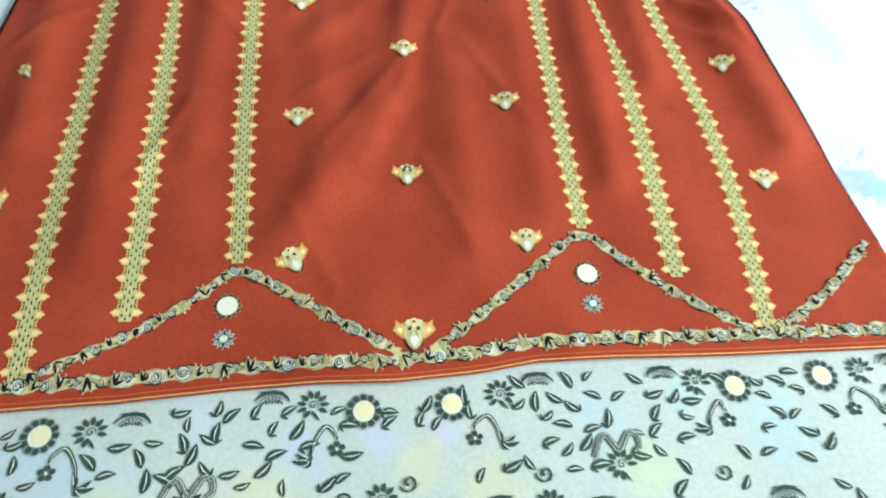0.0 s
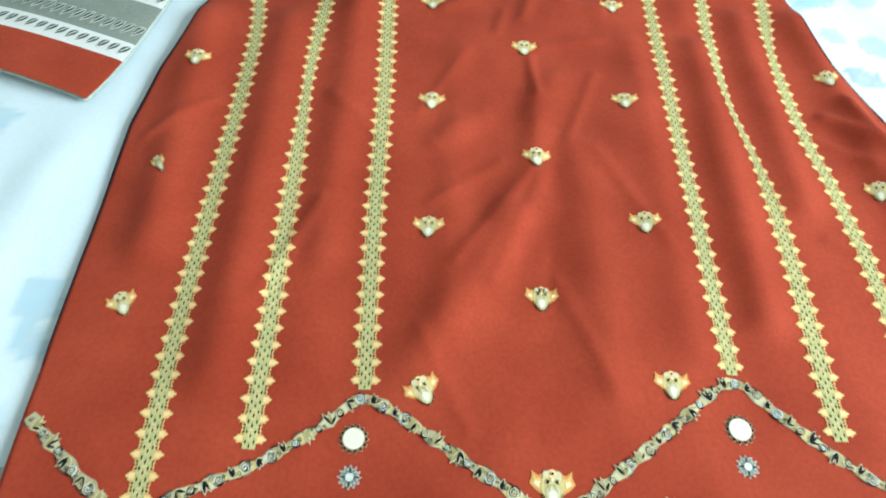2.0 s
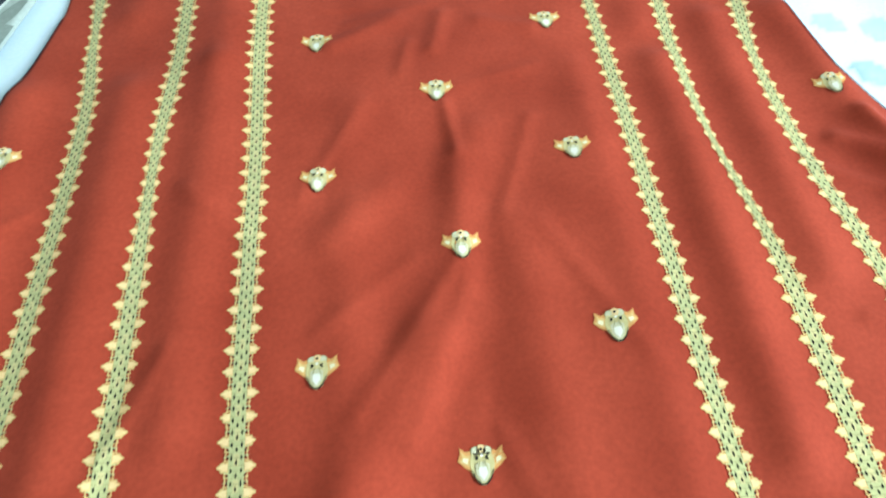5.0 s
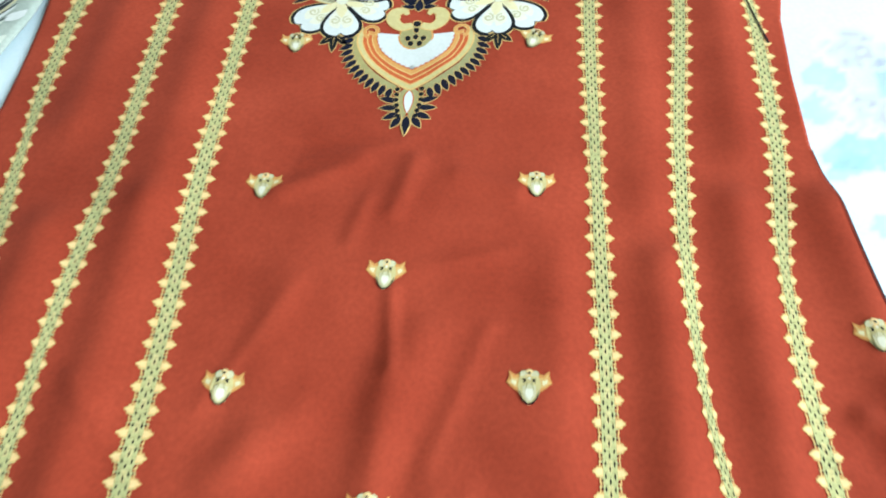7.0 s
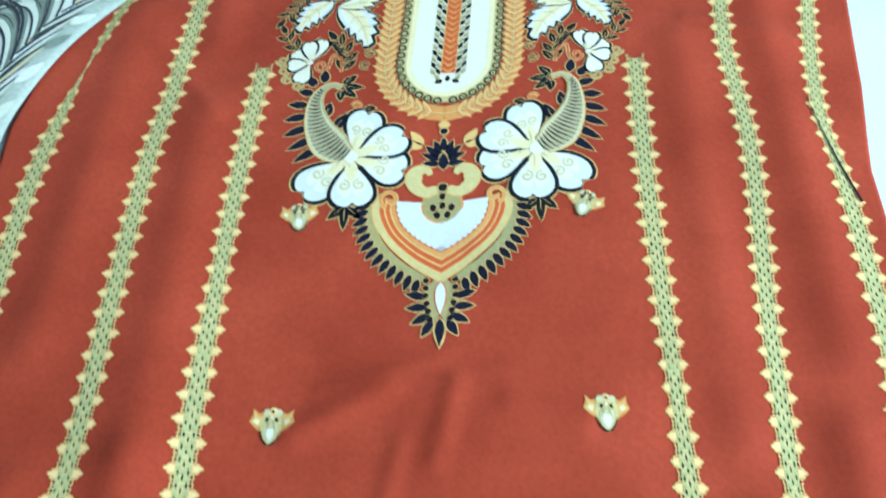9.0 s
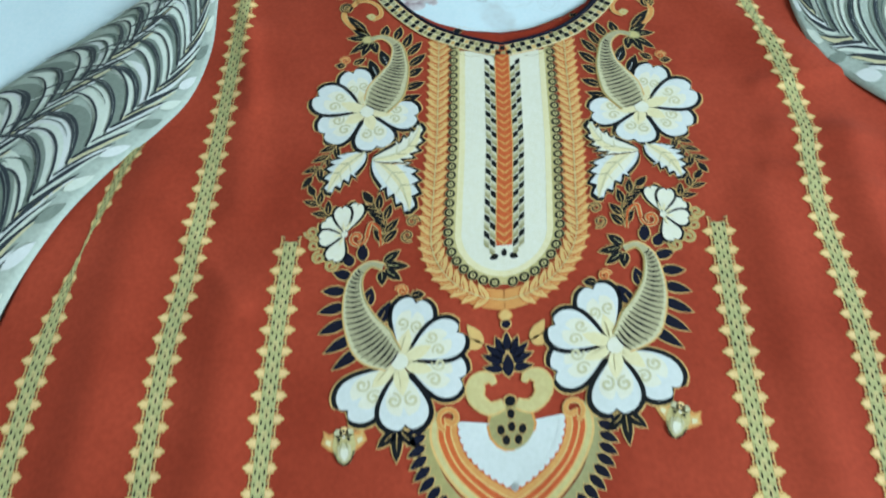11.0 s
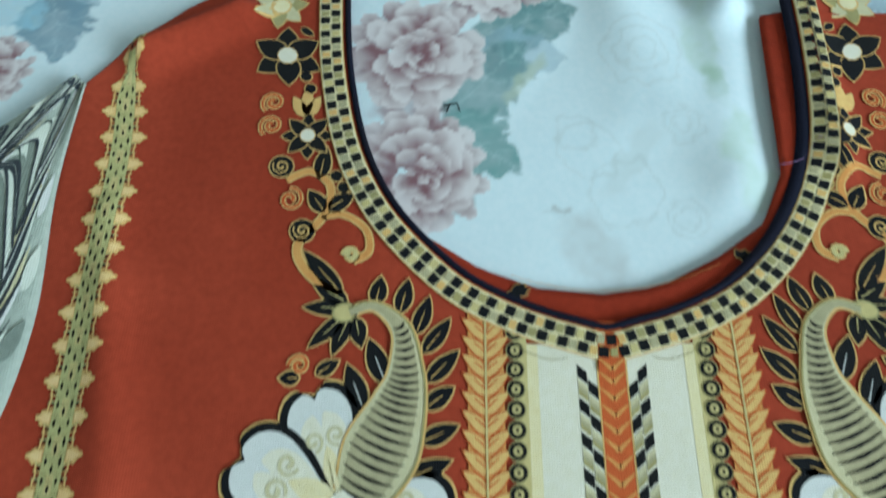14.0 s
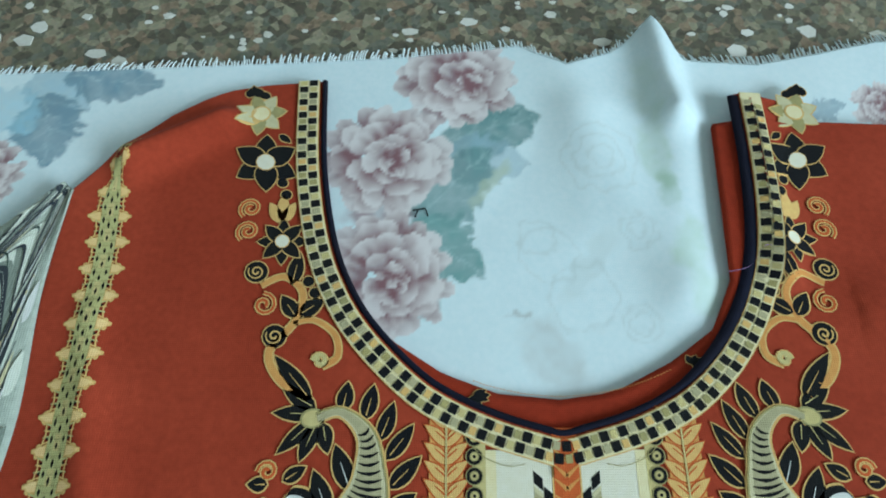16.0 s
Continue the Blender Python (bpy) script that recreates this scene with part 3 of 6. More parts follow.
NECK_R = [(0.8168, 0.0), (0.8188, 0.008), (0.8225, 0.021), (0.828, 0.034), (0.835, 0.045), (0.846, 0.0565), (0.859, 0.066), (0.872, 0.0725), (0.886, 0.077), (0.905, 0.080), (0.93, 0.082), (0.957, 0.083)]
AXIS = [(0.06, 0.0), (0.29, 0.0), (0.41, -0.004), (0.50, -0.004), (0.59, -0.005), (0.65, -0.0055), (0.69, -0.0035), (0.74, -0.001), (0.82, 0.0), (0.86, -0.002), (0.89, -0.0035), (0.97, -0.0045)]
FOLDS = [(-0.075, 0.13, -0.018, 0.236, 0.016, 0.0030), (-0.018, 0.236, 0.015, 0.37, 0.014, 0.0026), (0.040, 0.12, 0.030, 0.30, 0.018, 0.0028), (-0.069, 0.455, -0.028, 0.478, 0.007, 0.0018),
         (0.000, 0.395, 0.004, 0.355, 0.004, 0.0015), (0.002, 0.35, 0.003, 0.25, 0.010, 0.0018), (0.030, 0.472, 0.062, 0.462, 0.007, 0.0014), (-0.070, 0.30, -0.040, 0.33, 0.012, 0.0022), (0.004, 0.480, -0.004, 0.445, 0.006, 0.0014),
         (-0.02, 0.452, -0.026, 0.425, 0.005, 0.0010), (0.137, 0.17, 0.139, 0.42, 0.014, 0.0034), (-0.190, 0.12, -0.195, 0.42, 0.016, 0.0034), (-0.14, 0.20, -0.142, 0.44, 0.014, 0.0022), (0.185, 0.26, 0.182, 0.46, 0.014, 0.0030),
         (0.232, 0.46, 0.270, 0.20, 0.016, 0.0040), (-0.250, 0.20, -0.262, 0.42, 0.016, 0.0034), (0.225, 0.345, 0.262, 0.315, 0.007, 0.0020), (0.245, 0.36, 0.268, 0.30, 0.006, 0.0022), (0.015, 0.548, 0.078, 0.515, 0.012, 0.0012),
         (-0.140, 0.45, -0.147, 0.64, 0.016, 0.0022), (0.135, 0.46, 0.136, 0.70, 0.015, 0.0018), (-0.205, 0.50, -0.203, 0.72, 0.016, 0.0022), (0.190, 0.50, 0.192, 0.74, 0.014, 0.0022), (-0.164, 0.926, -0.130, 0.943, 0.007, 0.0056), (0.0885, 0.955, 0.0865, 0.875, 0.007, 0.0026),
         (-0.150, 0.70, -0.160, 0.83, 0.012, 0.0016), (0.12, 0.86, 0.18, 0.80, 0.015, 0.0024), (0.09, 0.15, 0.085, 0.42, 0.012, 0.0014), (-0.06, 0.16, -0.058, 0.40, 0.012, 0.0012), (0.155, 0.745, 0.215, 0.735, 0.010, 0.0014),
         (-0.002, 0.280, -0.055, 0.200, 0.005, 0.0009), (-0.025, 0.285, -0.073, 0.245, 0.005, 0.0007), (0.005, 0.275, -0.030, 0.185, 0.005, 0.0008), (0.050, 0.380, 0.025, 0.310, 0.005, 0.0008), (-0.060, 0.475, 0.000, 0.495, 0.005, 0.0007),
         (0.010, 0.410, 0.060, 0.425, 0.005, 0.0007), (-0.050, 0.400, -0.085, 0.330, 0.005, 0.0008), (0.045, 0.300, 0.085, 0.220, 0.005, 0.0007), (-0.150, 0.340, -0.110, 0.300, 0.005, 0.0007), (-0.145, 0.240, -0.175, 0.170, 0.005, 0.0008),
         (0.200, 0.330, 0.245, 0.300, 0.005, 0.0010), (0.195, 0.230, 0.260, 0.210, 0.005, 0.0009), (-0.235, 0.330, -0.275, 0.290, 0.005, 0.0009), (-0.168, 0.860, -0.150, 0.770, 0.006, 0.0012),
         (-0.190, 0.700, -0.140, 0.640, 0.006, 0.0009), (0.150, 0.780, 0.200, 0.790, 0.006, 0.0010), (0.145, 0.720, 0.205, 0.700, 0.006, 0.0009), (0.040, 0.115, 0.010, 0.190, 0.005, 0.0007), (-0.045, 0.090, -0.075, 0.150, 0.005, 0.0007)]


def kameez_height(x, y):
    side = max(0.0, abs(x) / 0.25)
    away = step(0.115, 0.165, abs(x) if y > 0.49 else 0.165)
    z = 0.0058 + (0.0026 * noise.noise(Vector((x * 10, y * 6, 1.0))) + 0.0010 * noise.noise(Vector((x * 30, y * 17, 5.0)))) * away
    for ax, ay, bx, by, wide, high in FOLDS:
        if min(ax, bx) - 0.05 < x < max(ax, bx) + 0.05 and min(ay, by) - 0.05 < y < max(ay, by) + 0.05:
            z += (1.4 if abs(x) < 0.11 else 1.75) * ridge(x, y, ax, ay, bx, by, wide, high)
    low = step(0.10, 0.17, y) * (1 - step(0.34, 0.42, y))
    z += low * (0.0030 * math.exp(-((x - 0.072) / 0.03) ** 2) - 0.0030 * math.exp(-(x / 0.035) ** 2))
    return max(0.0036, z - 0.0012 * side * step(0.2, 0.0, y))


def panel(name, neck_l, neck_r, height, mat, top_l, top_r, hem_shift=0.0):
    """One layer of the body as a fine net: each row has a piece on either side of the neckline."""
    vs = [0.0025 * i for i in range(326)] + [0.815 + 0.0008 * i for i in range(30)] + [0.839 + 0.0025 * i for i in range(52)]
    halves = []
    for left in (True, False):
        rows = []
        for v in vs:
            vv = min(v, top_l if left else top_r)
            a = lerp_at(LEFT if left else RIGHT, vv)
            b = lerp_at(neck_l if left else neck_r, vv) if vv > 0.8168 else 0.0
            row = []
            for j in range(111):
                x = a + (b - a) * j / 110
                y = vv + (lerp_at(HEM, x) - hem_shift) * (1 - step(0.0, 0.10, vv))
                row.append((x, y, height(x, y)))
            rows.append(row if left else row[::-1])
        halves.append(rows)
    whole = [l + r for l, r in zip(*halves)]
    n = len(whole[0])
    verts = [p for row in whole for p in row]
    faces = []
    for i in range(len(whole) - 1):
        for j in range(n - 1):
            if j == 110 and vs[i + 1] > 0.8168:
                continue
            a, b, c, d = i * n + j, i * n + j + 1, (i + 1) * n + j + 1, (i + 1) * n + j
            if abs(verts[a][1] - verts[d][1]) + abs(verts[b][1] - verts[c][1]) > 1e-5 and abs(verts[a][0] - verts[b][0]) > 1e-6:
                faces.append((a, b, c, d))
    me = mesh_of(name, verts, faces, [mat], smooth=True)
    bm = bmesh.new()
    bm.from_mesh(me)
    bmesh.ops.remove_doubles(bm, verts=bm.verts, dist=1e-5)
    bm.to_mesh(me)
    bm.free()
    return me


kameez = tagged(new("kameez"), "rust-red cotton kameez with gold lace stripes, laid on a bedsheet", "tunic")
front = thick(part("front_panel", panel("front_panel", NECK_L, NECK_R, kameez_height, RED, 0.966, 0.957), kameez, "rust-red cotton front"), 0.0009)
BACK_L = [(0.829, 0.0), (0.8305, -0.020), (0.838, -0.040), (0.850, -0.058), (0.862, -0.0695), (0.886, -0.083), (0.905, -0.0875), (0.966, -0.0925)]
BACK_R = [(0.829, 0.0), (0.8315, 0.019), (0.842, 0.040), (0.854, 0.057), (0.873, 0.0665), (0.90, 0.0685), (0.942, 0.0715), (0.957, 0.0815)]


def back_height(x, y):
    return sheet_height(x, y) + 0.0020 + (0.004 * step(0.05, 0.066, x) * step(0.86, 0.9, y))


rows = []
for i in range(61):
    v = i / 60
    ring_pts = []
    left = [(lerp_at(BACK_L, y), y) for y in (0.950 - 0.121 * (k / 60) for k in range(61))]
    right = [(lerp_at(BACK_R, y), y) for y in (0.829 + 0.114 * (k / 60) for k in range(61))]
    inner = left + right[1:]
    for x, y in inner:
        dx, dy = x, y - 0.93
        d = math.hypot(dx, dy)
        s = 0.030 * v
        ox = x + s * (dx / d if abs(dx) > 0.05 else dx / d)
        oy = min(y + s * (dy / d), 0.952)
        ring_pts.append((ox, oy, min(back_height(ox, oy), 0.0052)))
    rows.append(ring_pts)
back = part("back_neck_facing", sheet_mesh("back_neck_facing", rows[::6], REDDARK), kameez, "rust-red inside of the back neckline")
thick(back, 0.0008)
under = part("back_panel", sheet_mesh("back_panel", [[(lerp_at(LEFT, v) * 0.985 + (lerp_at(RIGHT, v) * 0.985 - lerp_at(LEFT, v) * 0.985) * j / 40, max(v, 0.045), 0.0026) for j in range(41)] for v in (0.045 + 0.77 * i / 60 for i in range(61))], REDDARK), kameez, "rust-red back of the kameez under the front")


def centred(m):
    """Places beside the middle line; below the bust the cloth lies pulled up a little on the wearer's left."""
    def place(u, v):
        u -= (0.0040 if m > 0 else 0.0024) * step(0.805, 0.835, v) * (1 - step(0.905, 0.935, v)) * step(0.045, 0.06, u)
        return lerp_at(AXIS, v) + m * u, v + 0.010 * min(1.0, max(0.0, m * u / 0.07)) * (1 - step(0.68, 0.765, v))
    return place


def on_kameez(m=None):
    return Print(kameez_height, centred(m), 0.0004, 0.00009) if m else Print(kameez_height)


# stitching along the facing, and motifs of the print that show inside the neck
inside = Print(lambda x, y: min(back_height(x, y), 0.0052), lift=0.0012)
for x0, y0, a in ((-0.030, 0.8302, -0.5), (0.047, 0.8412, 0.6)):
    for k in range(5):
        b = a + (k - 2) * 0.6
        inside.leaf((x0, y0), (x0 + 0.006 * math.cos(b), y0 + 0.0032 * math.sin(b)), 0.0024, BLACK, GOLD, 1, 0.0003)
for k in range(60):
    f = k / 60
    x = -0.03 + 0.07 * f
    y = 0.8315 + 6.0 * (x - 0.0) ** 2
    inside.stroke([(x, y - 0.0015), (x + 0.0007, y - 0.0015)], 0.00025, 0.00025, AMBER, 1)
inside.done("facing_print", kameez, "black and gold print on the facing")

# ---- neckline: piping and chequered band ----
neck_line = bow([(x, y) for y, x in NECK_L[::-1]] + [(x, y) for y, x in NECK_R[1:]], 6)


def offset_line(line, d):
    out = []
    for i, (x, y) in enumerate(line):
        a, b = line[max(0, i - 1)], line[min(len(line) - 1, i + 1)]
        dx, dy = b[0] - a[0], b[1] - a[1]
        k = math.hypot(dx, dy) or 1
        out.append((x + dy / k * d, y - dx / k * d))
    return out


def even(line, gap):
    """Points at even steps along a line."""
    out, left = [line[0]], gap
    for a, b in zip(line, line[1:]):
        d = math.hypot(b[0] - a[0], b[1] - a[1])
        pos = left
        while pos < d:
            out.append((a[0] + (b[0] - a[0]) * pos / d, a[1] + (b[1] - a[1]) * pos / d))
            pos += gap
        left = pos - d
    return out


pv, pf = [], []
pipe = even(neck_line, 0.0015)
for i, (x, y) in enumerate(pipe):
    a, b = pipe[max(0, i - 1)], pipe[min(len(pipe) - 1, i + 1)]
    dx, dy = b[0] - a[0], b[1] - a[1]
    k = math.hypot(dx, dy)
    nx, ny = dy / k, -dx / k
    z = kameez_height(x, y)
    wide = 0.0012 + 0.0012 * step(0.03, 0.07, x)
    for j in range(8):
        t = 6.2832 * j / 8
        pv.append((x + nx * wide * math.cos(t) - nx * 0.0006, y + ny * wide * math.cos(t) - ny * 0.0006, z + 0.0013 * math.sin(t)))
    if i:
        for j in range(8):
            pf.append(((i - 1) * 8 + j, (i - 1) * 8 + (j + 1) % 8, i * 8 + (j + 1) % 8, i * 8 + j))
part("neck_piping", mesh_of("neck_piping", pv, pf, [NAVY], smooth=True), kameez, "narrow black piping")

band = on_kameez()
band.stroke(even(offset_line(neck_line, 0.0060), 0.003), 0.0092, 0.0092, GOLD, 3, None)
band.stroke(even(offset_line(neck_line, 0.0060), 0.003), 0.0085, 0.0085, BUTTER, 4, None)
for col, d in enumerate((0.0040, 0.0080)):
    line = even(offset_line(neck_line, d), 0.0033)
    for i in range(len(line) - 2):
        (x0, y0), (x1, y1) = line[i], line[i + 1]
        ends = [(x0 + (x1 - x0) * f, y0 + (y1 - y0) * f) for f in ((0.04, 0.5, 0.96) if i % 2 == col else (0.16, 0.5, 0.84))]
        band.stroke(ends, 0.0034 if i % 2 == col else 0.0028, 0.0034 if i % 2 == col else 0.0028, BLACK if i % 2 == col else (STRAW, DUN, GOLD, OLIVE)[i // 2 % 4], 6)
band.done("neck_band", kameez, "cream and gold band with black chequers")

# ---- yoke: placket panel with its borders ----
ARC = 0.6815


def u_line(r, top=0.822):
    """Half of a U: down from the neck, then a quarter circle to the middle."""
    pts = [(r, top - (top - ARC) * i / 30) for i in range(31)]
    return pts + [(r * math.cos(a), ARC - r * math.sin(a)) for a in (math.pi / 2 * i / 14 for i in range(1, 15))]


panel_print = Print(kameez_height, centred(1), 0.0003, 0.00007)
for i in range(34):
    y0, y1 = 0.655 + (0.812 - 0.655) * i / 34, 0.655 + (0.812 - 0.655) * (i + 1) / 34
    w0, w1 = ((0.0268 if y >= ARC else math.sqrt(max(0, 0.0268 ** 2 - (ARC - y) ** 2))) for y in (y0, y1))
    for k in range(-3, 3):
        panel_print.add([(w0 * k / 3, y0), (w0 * (k + 1) / 3, y0), (w1 * (k + 1) / 3, y1), (w1 * k / 3, y1)], CREAM, 0)
for s in (-1, 1):
    panel_print.stroke([(s * x, y) for x, y in u_line(0.0247, 0.812)], 0.0036, 0.0036, BUTTER, 0)
panel_print.done("placket_panel", kameez, "cream placket panel with rounded end")

strip = Print(kameez_height, centred(1), 0.0003, 0.00007)
for i in range(26):
    strip.add([(-0.0042, 0.6735 + 0.0056 * i), (0.0042, 0.6735 + 0.0056 * i), (0.0042, 0.6735 + 0.0056 * (i + 1)), (-0.0042, 0.6735 + 0.0056 * (i + 1))], ORANGE, 1)
for i in range(28):
    y = 0.6745 + 0.0050 * i
    for s in (-1, 1):
        strip.stroke([(s * 0.0040, y + 0.0034), (s * 0.0018, y + 0.0016), (0, y)], 0.0005, 0.0016, AMBER, 1)
for s in (-1, 1):
    strip.stroke([(s * 0.0045, 0.815), (s * 0.0045, 0.74), (s * 0.0045, 0.675)], 0.0005, 0.0005, GOLD, 1)
strip.add([(-0.0040, 0.8030), (0.0040, 0.8030), (0.0040, 0.8140), (0.0, 0.8156), (-0.0040, 0.8140)], ORANGE, 12)
for y in (0.8035, 0.8085):
    for s in (-1, 1):
        strip.stroke([(s * 0.0038, y + 0.0034), (s * 0.0018, y + 0.0016), (0, y)], 0.0005, 0.0016, AMBER, 13)
strip.done("placket_strip", kameez, "orange chevron strip")
for s in (-1, 1):
    for col in range(2):
        for i in range(13):
            u, y = 0.0047 + 0.0032 * col, 0.672 + 0.0102 * i + 0.0048 * col
            p = Print(kameez_height, centred(s), 0.0003, 0.00007)
            p.add([(u, y), (u + 0.0029, y + 0.0024), (u + 0.0029, y + 0.0062), (u, y + 0.0038)], BLACK, 2)
            for f, mat in ((0.0, OLIVE), (0.0015, DUN), (0.0030, HORN)):
                p.add([(u, y - 0.0054 + f), (u + 0.0029, y - 0.0030 + f), (u + 0.0029, y - 0.0015 + f), (u, y - 0.0039 + f)], mat, 2)
            p.done("check_print", kameez)
    p = Print(kameez_height, centred(s), 0.0003, 0.00007)
    p.leaf((0.003, 0.668), (0.0075, 0.6655), 0.0034, BLACK, None, 1)
    p.done("leaf_print", kameez)
p = Print(kameez_height, centred(1), 0.0003, 0.00007)
p.leaf((0, 0.667), (0, 0.672), 0.003, BLACK, None, 1)
p.done("leaf_print", kameez)
for m in (-1, 1):
    rings = Print(kameez_height, centred(m), 0.0004, 0.00009)
    rings.stroke(u_line(0.0285), 0.0044, 0.0044, STRAW, -1)
    for x, y in even(u_line(0.0300, 0.816), 0.0061):
        rings.disc((x, y), 0.0030, OLIVE, 1, n=12)
        rings.ring((x, y), 0.0021, 0.0010, BLACK, 2)
        rings.disc((x, y), 0.0013, STRAW, 2, n=8)
        rings.disc((x, y), 0.0006, BLACK, 3, n=6)
    rings.done("ring_border", kameez, "row of small black rings")
    wheat = Print(kameez_height, centred(m), 0.0004, 0.00009)
    wheat.stroke(u_line(0.0392), 0.0112, 0.0112, AMBER, -1)
    line = even(u_line(0.0392, 0.822), 0.0058)
    for i, (x, y) in enumerate(line[:-1]):
        x2, y2 = line[i + 1]
        dx, dy = (x2 - x) / 0.0058, (y2 - y) / 0.0058
        for s in (-1, 1):
            tip = (x - dx * 0.0040 - dy * s * 0.0072, y - dy * 0.0040 + dx * s * 0.0072)
            wheat.leaf((x + dx * 0.0030, y + dy * 0.0030), tip, 0.0036, GOLD, ORANGE, 1, 0.0005, bend=s * 0.0006)
            wheat.stroke([(x + dx * 0.001, y + dy * 0.001), ((x + tip[0]) / 2, (y + tip[1]) / 2)], 0.0006, 0.0003, ORANGE, 2)
    wheat.stroke(u_line(0.0392), 0.0006, 0.0006, STRAW, 3)
    wheat.done("wheat_border", kameez, "orange and gold wheat-ear border")

for m in (-1, 1):
    p = on_kameez(m)
    p.stroke(bow([(0.0135, 0.8075), (0.019, 0.8068), (0.0265, 0.8095), (0.030, 0.8125)], 5), 0.00025, 0.00025, OLIVE, 3)
    p.done("stitch_line", kameez, "dark stitching line")

# ---- yoke: flowers, horns, leaves ----


def flower(p_mat, m, centre, tips, widths, swirl=True, rim=0.0013):
    base = on_kameez(m)
    for tip, w in zip(tips, widths):
        base.add(petal_shape(centre, tip, w, rim + 0.0006), GOLD, 1)
    ob = base.done("flower_print", kameez, "cream five-petalled flower with black outline")
    for k, (tip, w) in enumerate(zip(tips, widths)):
        p = on_kameez(m)
        p.add(petal_shape(centre, tip, w, rim), BLACK, 2 + 2 * (k % 2))
        inner_base = tuple(c + (t - c) * 0.06 for c, t in zip(centre, tip))
        p.add(petal_shape(inner_base, tip, w * 0.93, -0.0002), p_mat, 3 + 2 * (k % 2))
        if swirl:
            p.add(petal_shape(inner_base, tuple(c + (t - c) * 0.80 for c, t in zip(centre, tip)), w * 0.66, -0.0002, 0.16), CREAM, 3.5 + 2 * (k % 2))
            p.add(leaf_shape(inner_base, tuple(c + (t - c) * 0.52 for c, t in zip(centre, tip)), w * 0.30), BUTTER, 4 + 2 * (k % 2))
            a = math.atan2(tip[1] - centre[1], tip[0] - centre[0])
            for s in (-1, 1):
                c = tuple(c0 + (t - c0) * 0.58 + s * w * 0.17 * o for c0, t, o in zip(centre, tip, (-math.sin(a), math.cos(a))))
                p.spiral(c, w * 0.15, 1.25, a + 3.14, s, HORN, w * 0.070, 4 + 2 * (k % 2))
        p.done("petal", ob)
    heart_disc = on_kameez(m)
    heart_disc.disc(centre, 0.0042 if swirl else 0.0018, CREAM, 7, n=12)
    for k, tip in enumerate(tips):
        heart_disc.stroke([tuple(c + (t - c) * f for c, t in zip(centre, tip)) for f in (0.15, 0.40)], 0.0016, 0.0004, BUTTER, 8)
    heart_disc.done("flower_heart", ob, "pale heart of the flower")
    return ob


def horn(m, line, widths, layer=6):
    """A curled horn-shaped paisley with cross ribs."""
    p = on_kameez(m)
    pts = bow([(*a, w) for a, w in zip(line, widths)], 5)
    n = len(pts)
    sides = []
    for i, (x, y, w) in enumerate(pts):
        a, b = pts[max(0, i - 1)], pts[min(n - 1, i + 1)]
        dx, dy = b[0] - a[0], b[1] - a[1]
        d = math.hypot(dx, dy)
        sides.append((x, y, -dy / d, dx / d, w / 2))
    rim, shade = on_kameez(m), on_kameez(m)
    for grow, mat, k, target in ((0.0008, GOLD, 0, rim), (0.0, HORN, 1, p)):
        for a, b in zip(sides, sides[1:]):
            target.add([(a[0] + a[2] * (a[4] + grow), a[1] + a[3] * (a[4] + grow)), (a[0] - a[2] * (a[4] + grow), a[1] - a[3] * (a[4] + grow)),
                   (b[0] - b[2] * (b[4] + grow), b[1] - b[3] * (b[4] + grow)), (b[0] + b[2] * (b[4] + grow), b[1] + b[3] * (b[4] + grow))], mat, layer + k)
    for a, b in zip(sides, sides[1:]):
        shade.add([(q[0] + q[2] * q[4] * f, q[1] + q[3] * q[4] * f) for q, f in ((a, 0.66), (a, -0.80), (b, -0.80), (b, 0.66))], DUN, layer + 1.5)
    body, ribs = p, on_kameez(m)
    p = ribs
    for i in range(1, n - 5):
        x, y, nx, ny, w = sides[i]
        tx, ty = ny, -nx
        if w < 0.0022:
            continue
        bowed = [(x + nx * w * f + tx * 0.0016 * (1 - f * f) * -1, y + ny * w * f + ty * 0.0016 * (1 - f * f) * -1) for f in (-0.86, -0.45, 0.0, 0.40, 0.74)]
        p.stroke(bowed, 0.0003, 0.0003, BLACK, layer + 2, mid=0.0012)
    p.stroke([(x + nx * w * 0.98, y + ny * w * 0.98) for x, y, nx, ny, w in sides], 0.0006, 0.0006, OLIVE, layer + 2)
    ob = body.done("horn_paisley", kameez, "curled olive and gold horn paisley with black ribs")
    rim.done("horn_rim", ob, "gold rim")
    shade.done("horn_shade", ob, "dun inner field")
    tagged(ribs.done("ribs", ob), kind="stuff")
    return ob


def leaves(m, name, pairs, width, vein=GOLD, label="black leaf with gold outline", mat=BLACK, layer=1):
    for base, tip in pairs:
        p = on_kameez(m)
        p.leaf(base, tip, width, mat, GOLD, layer, 0.0006, vein)
        p.done(name, kameez, label)


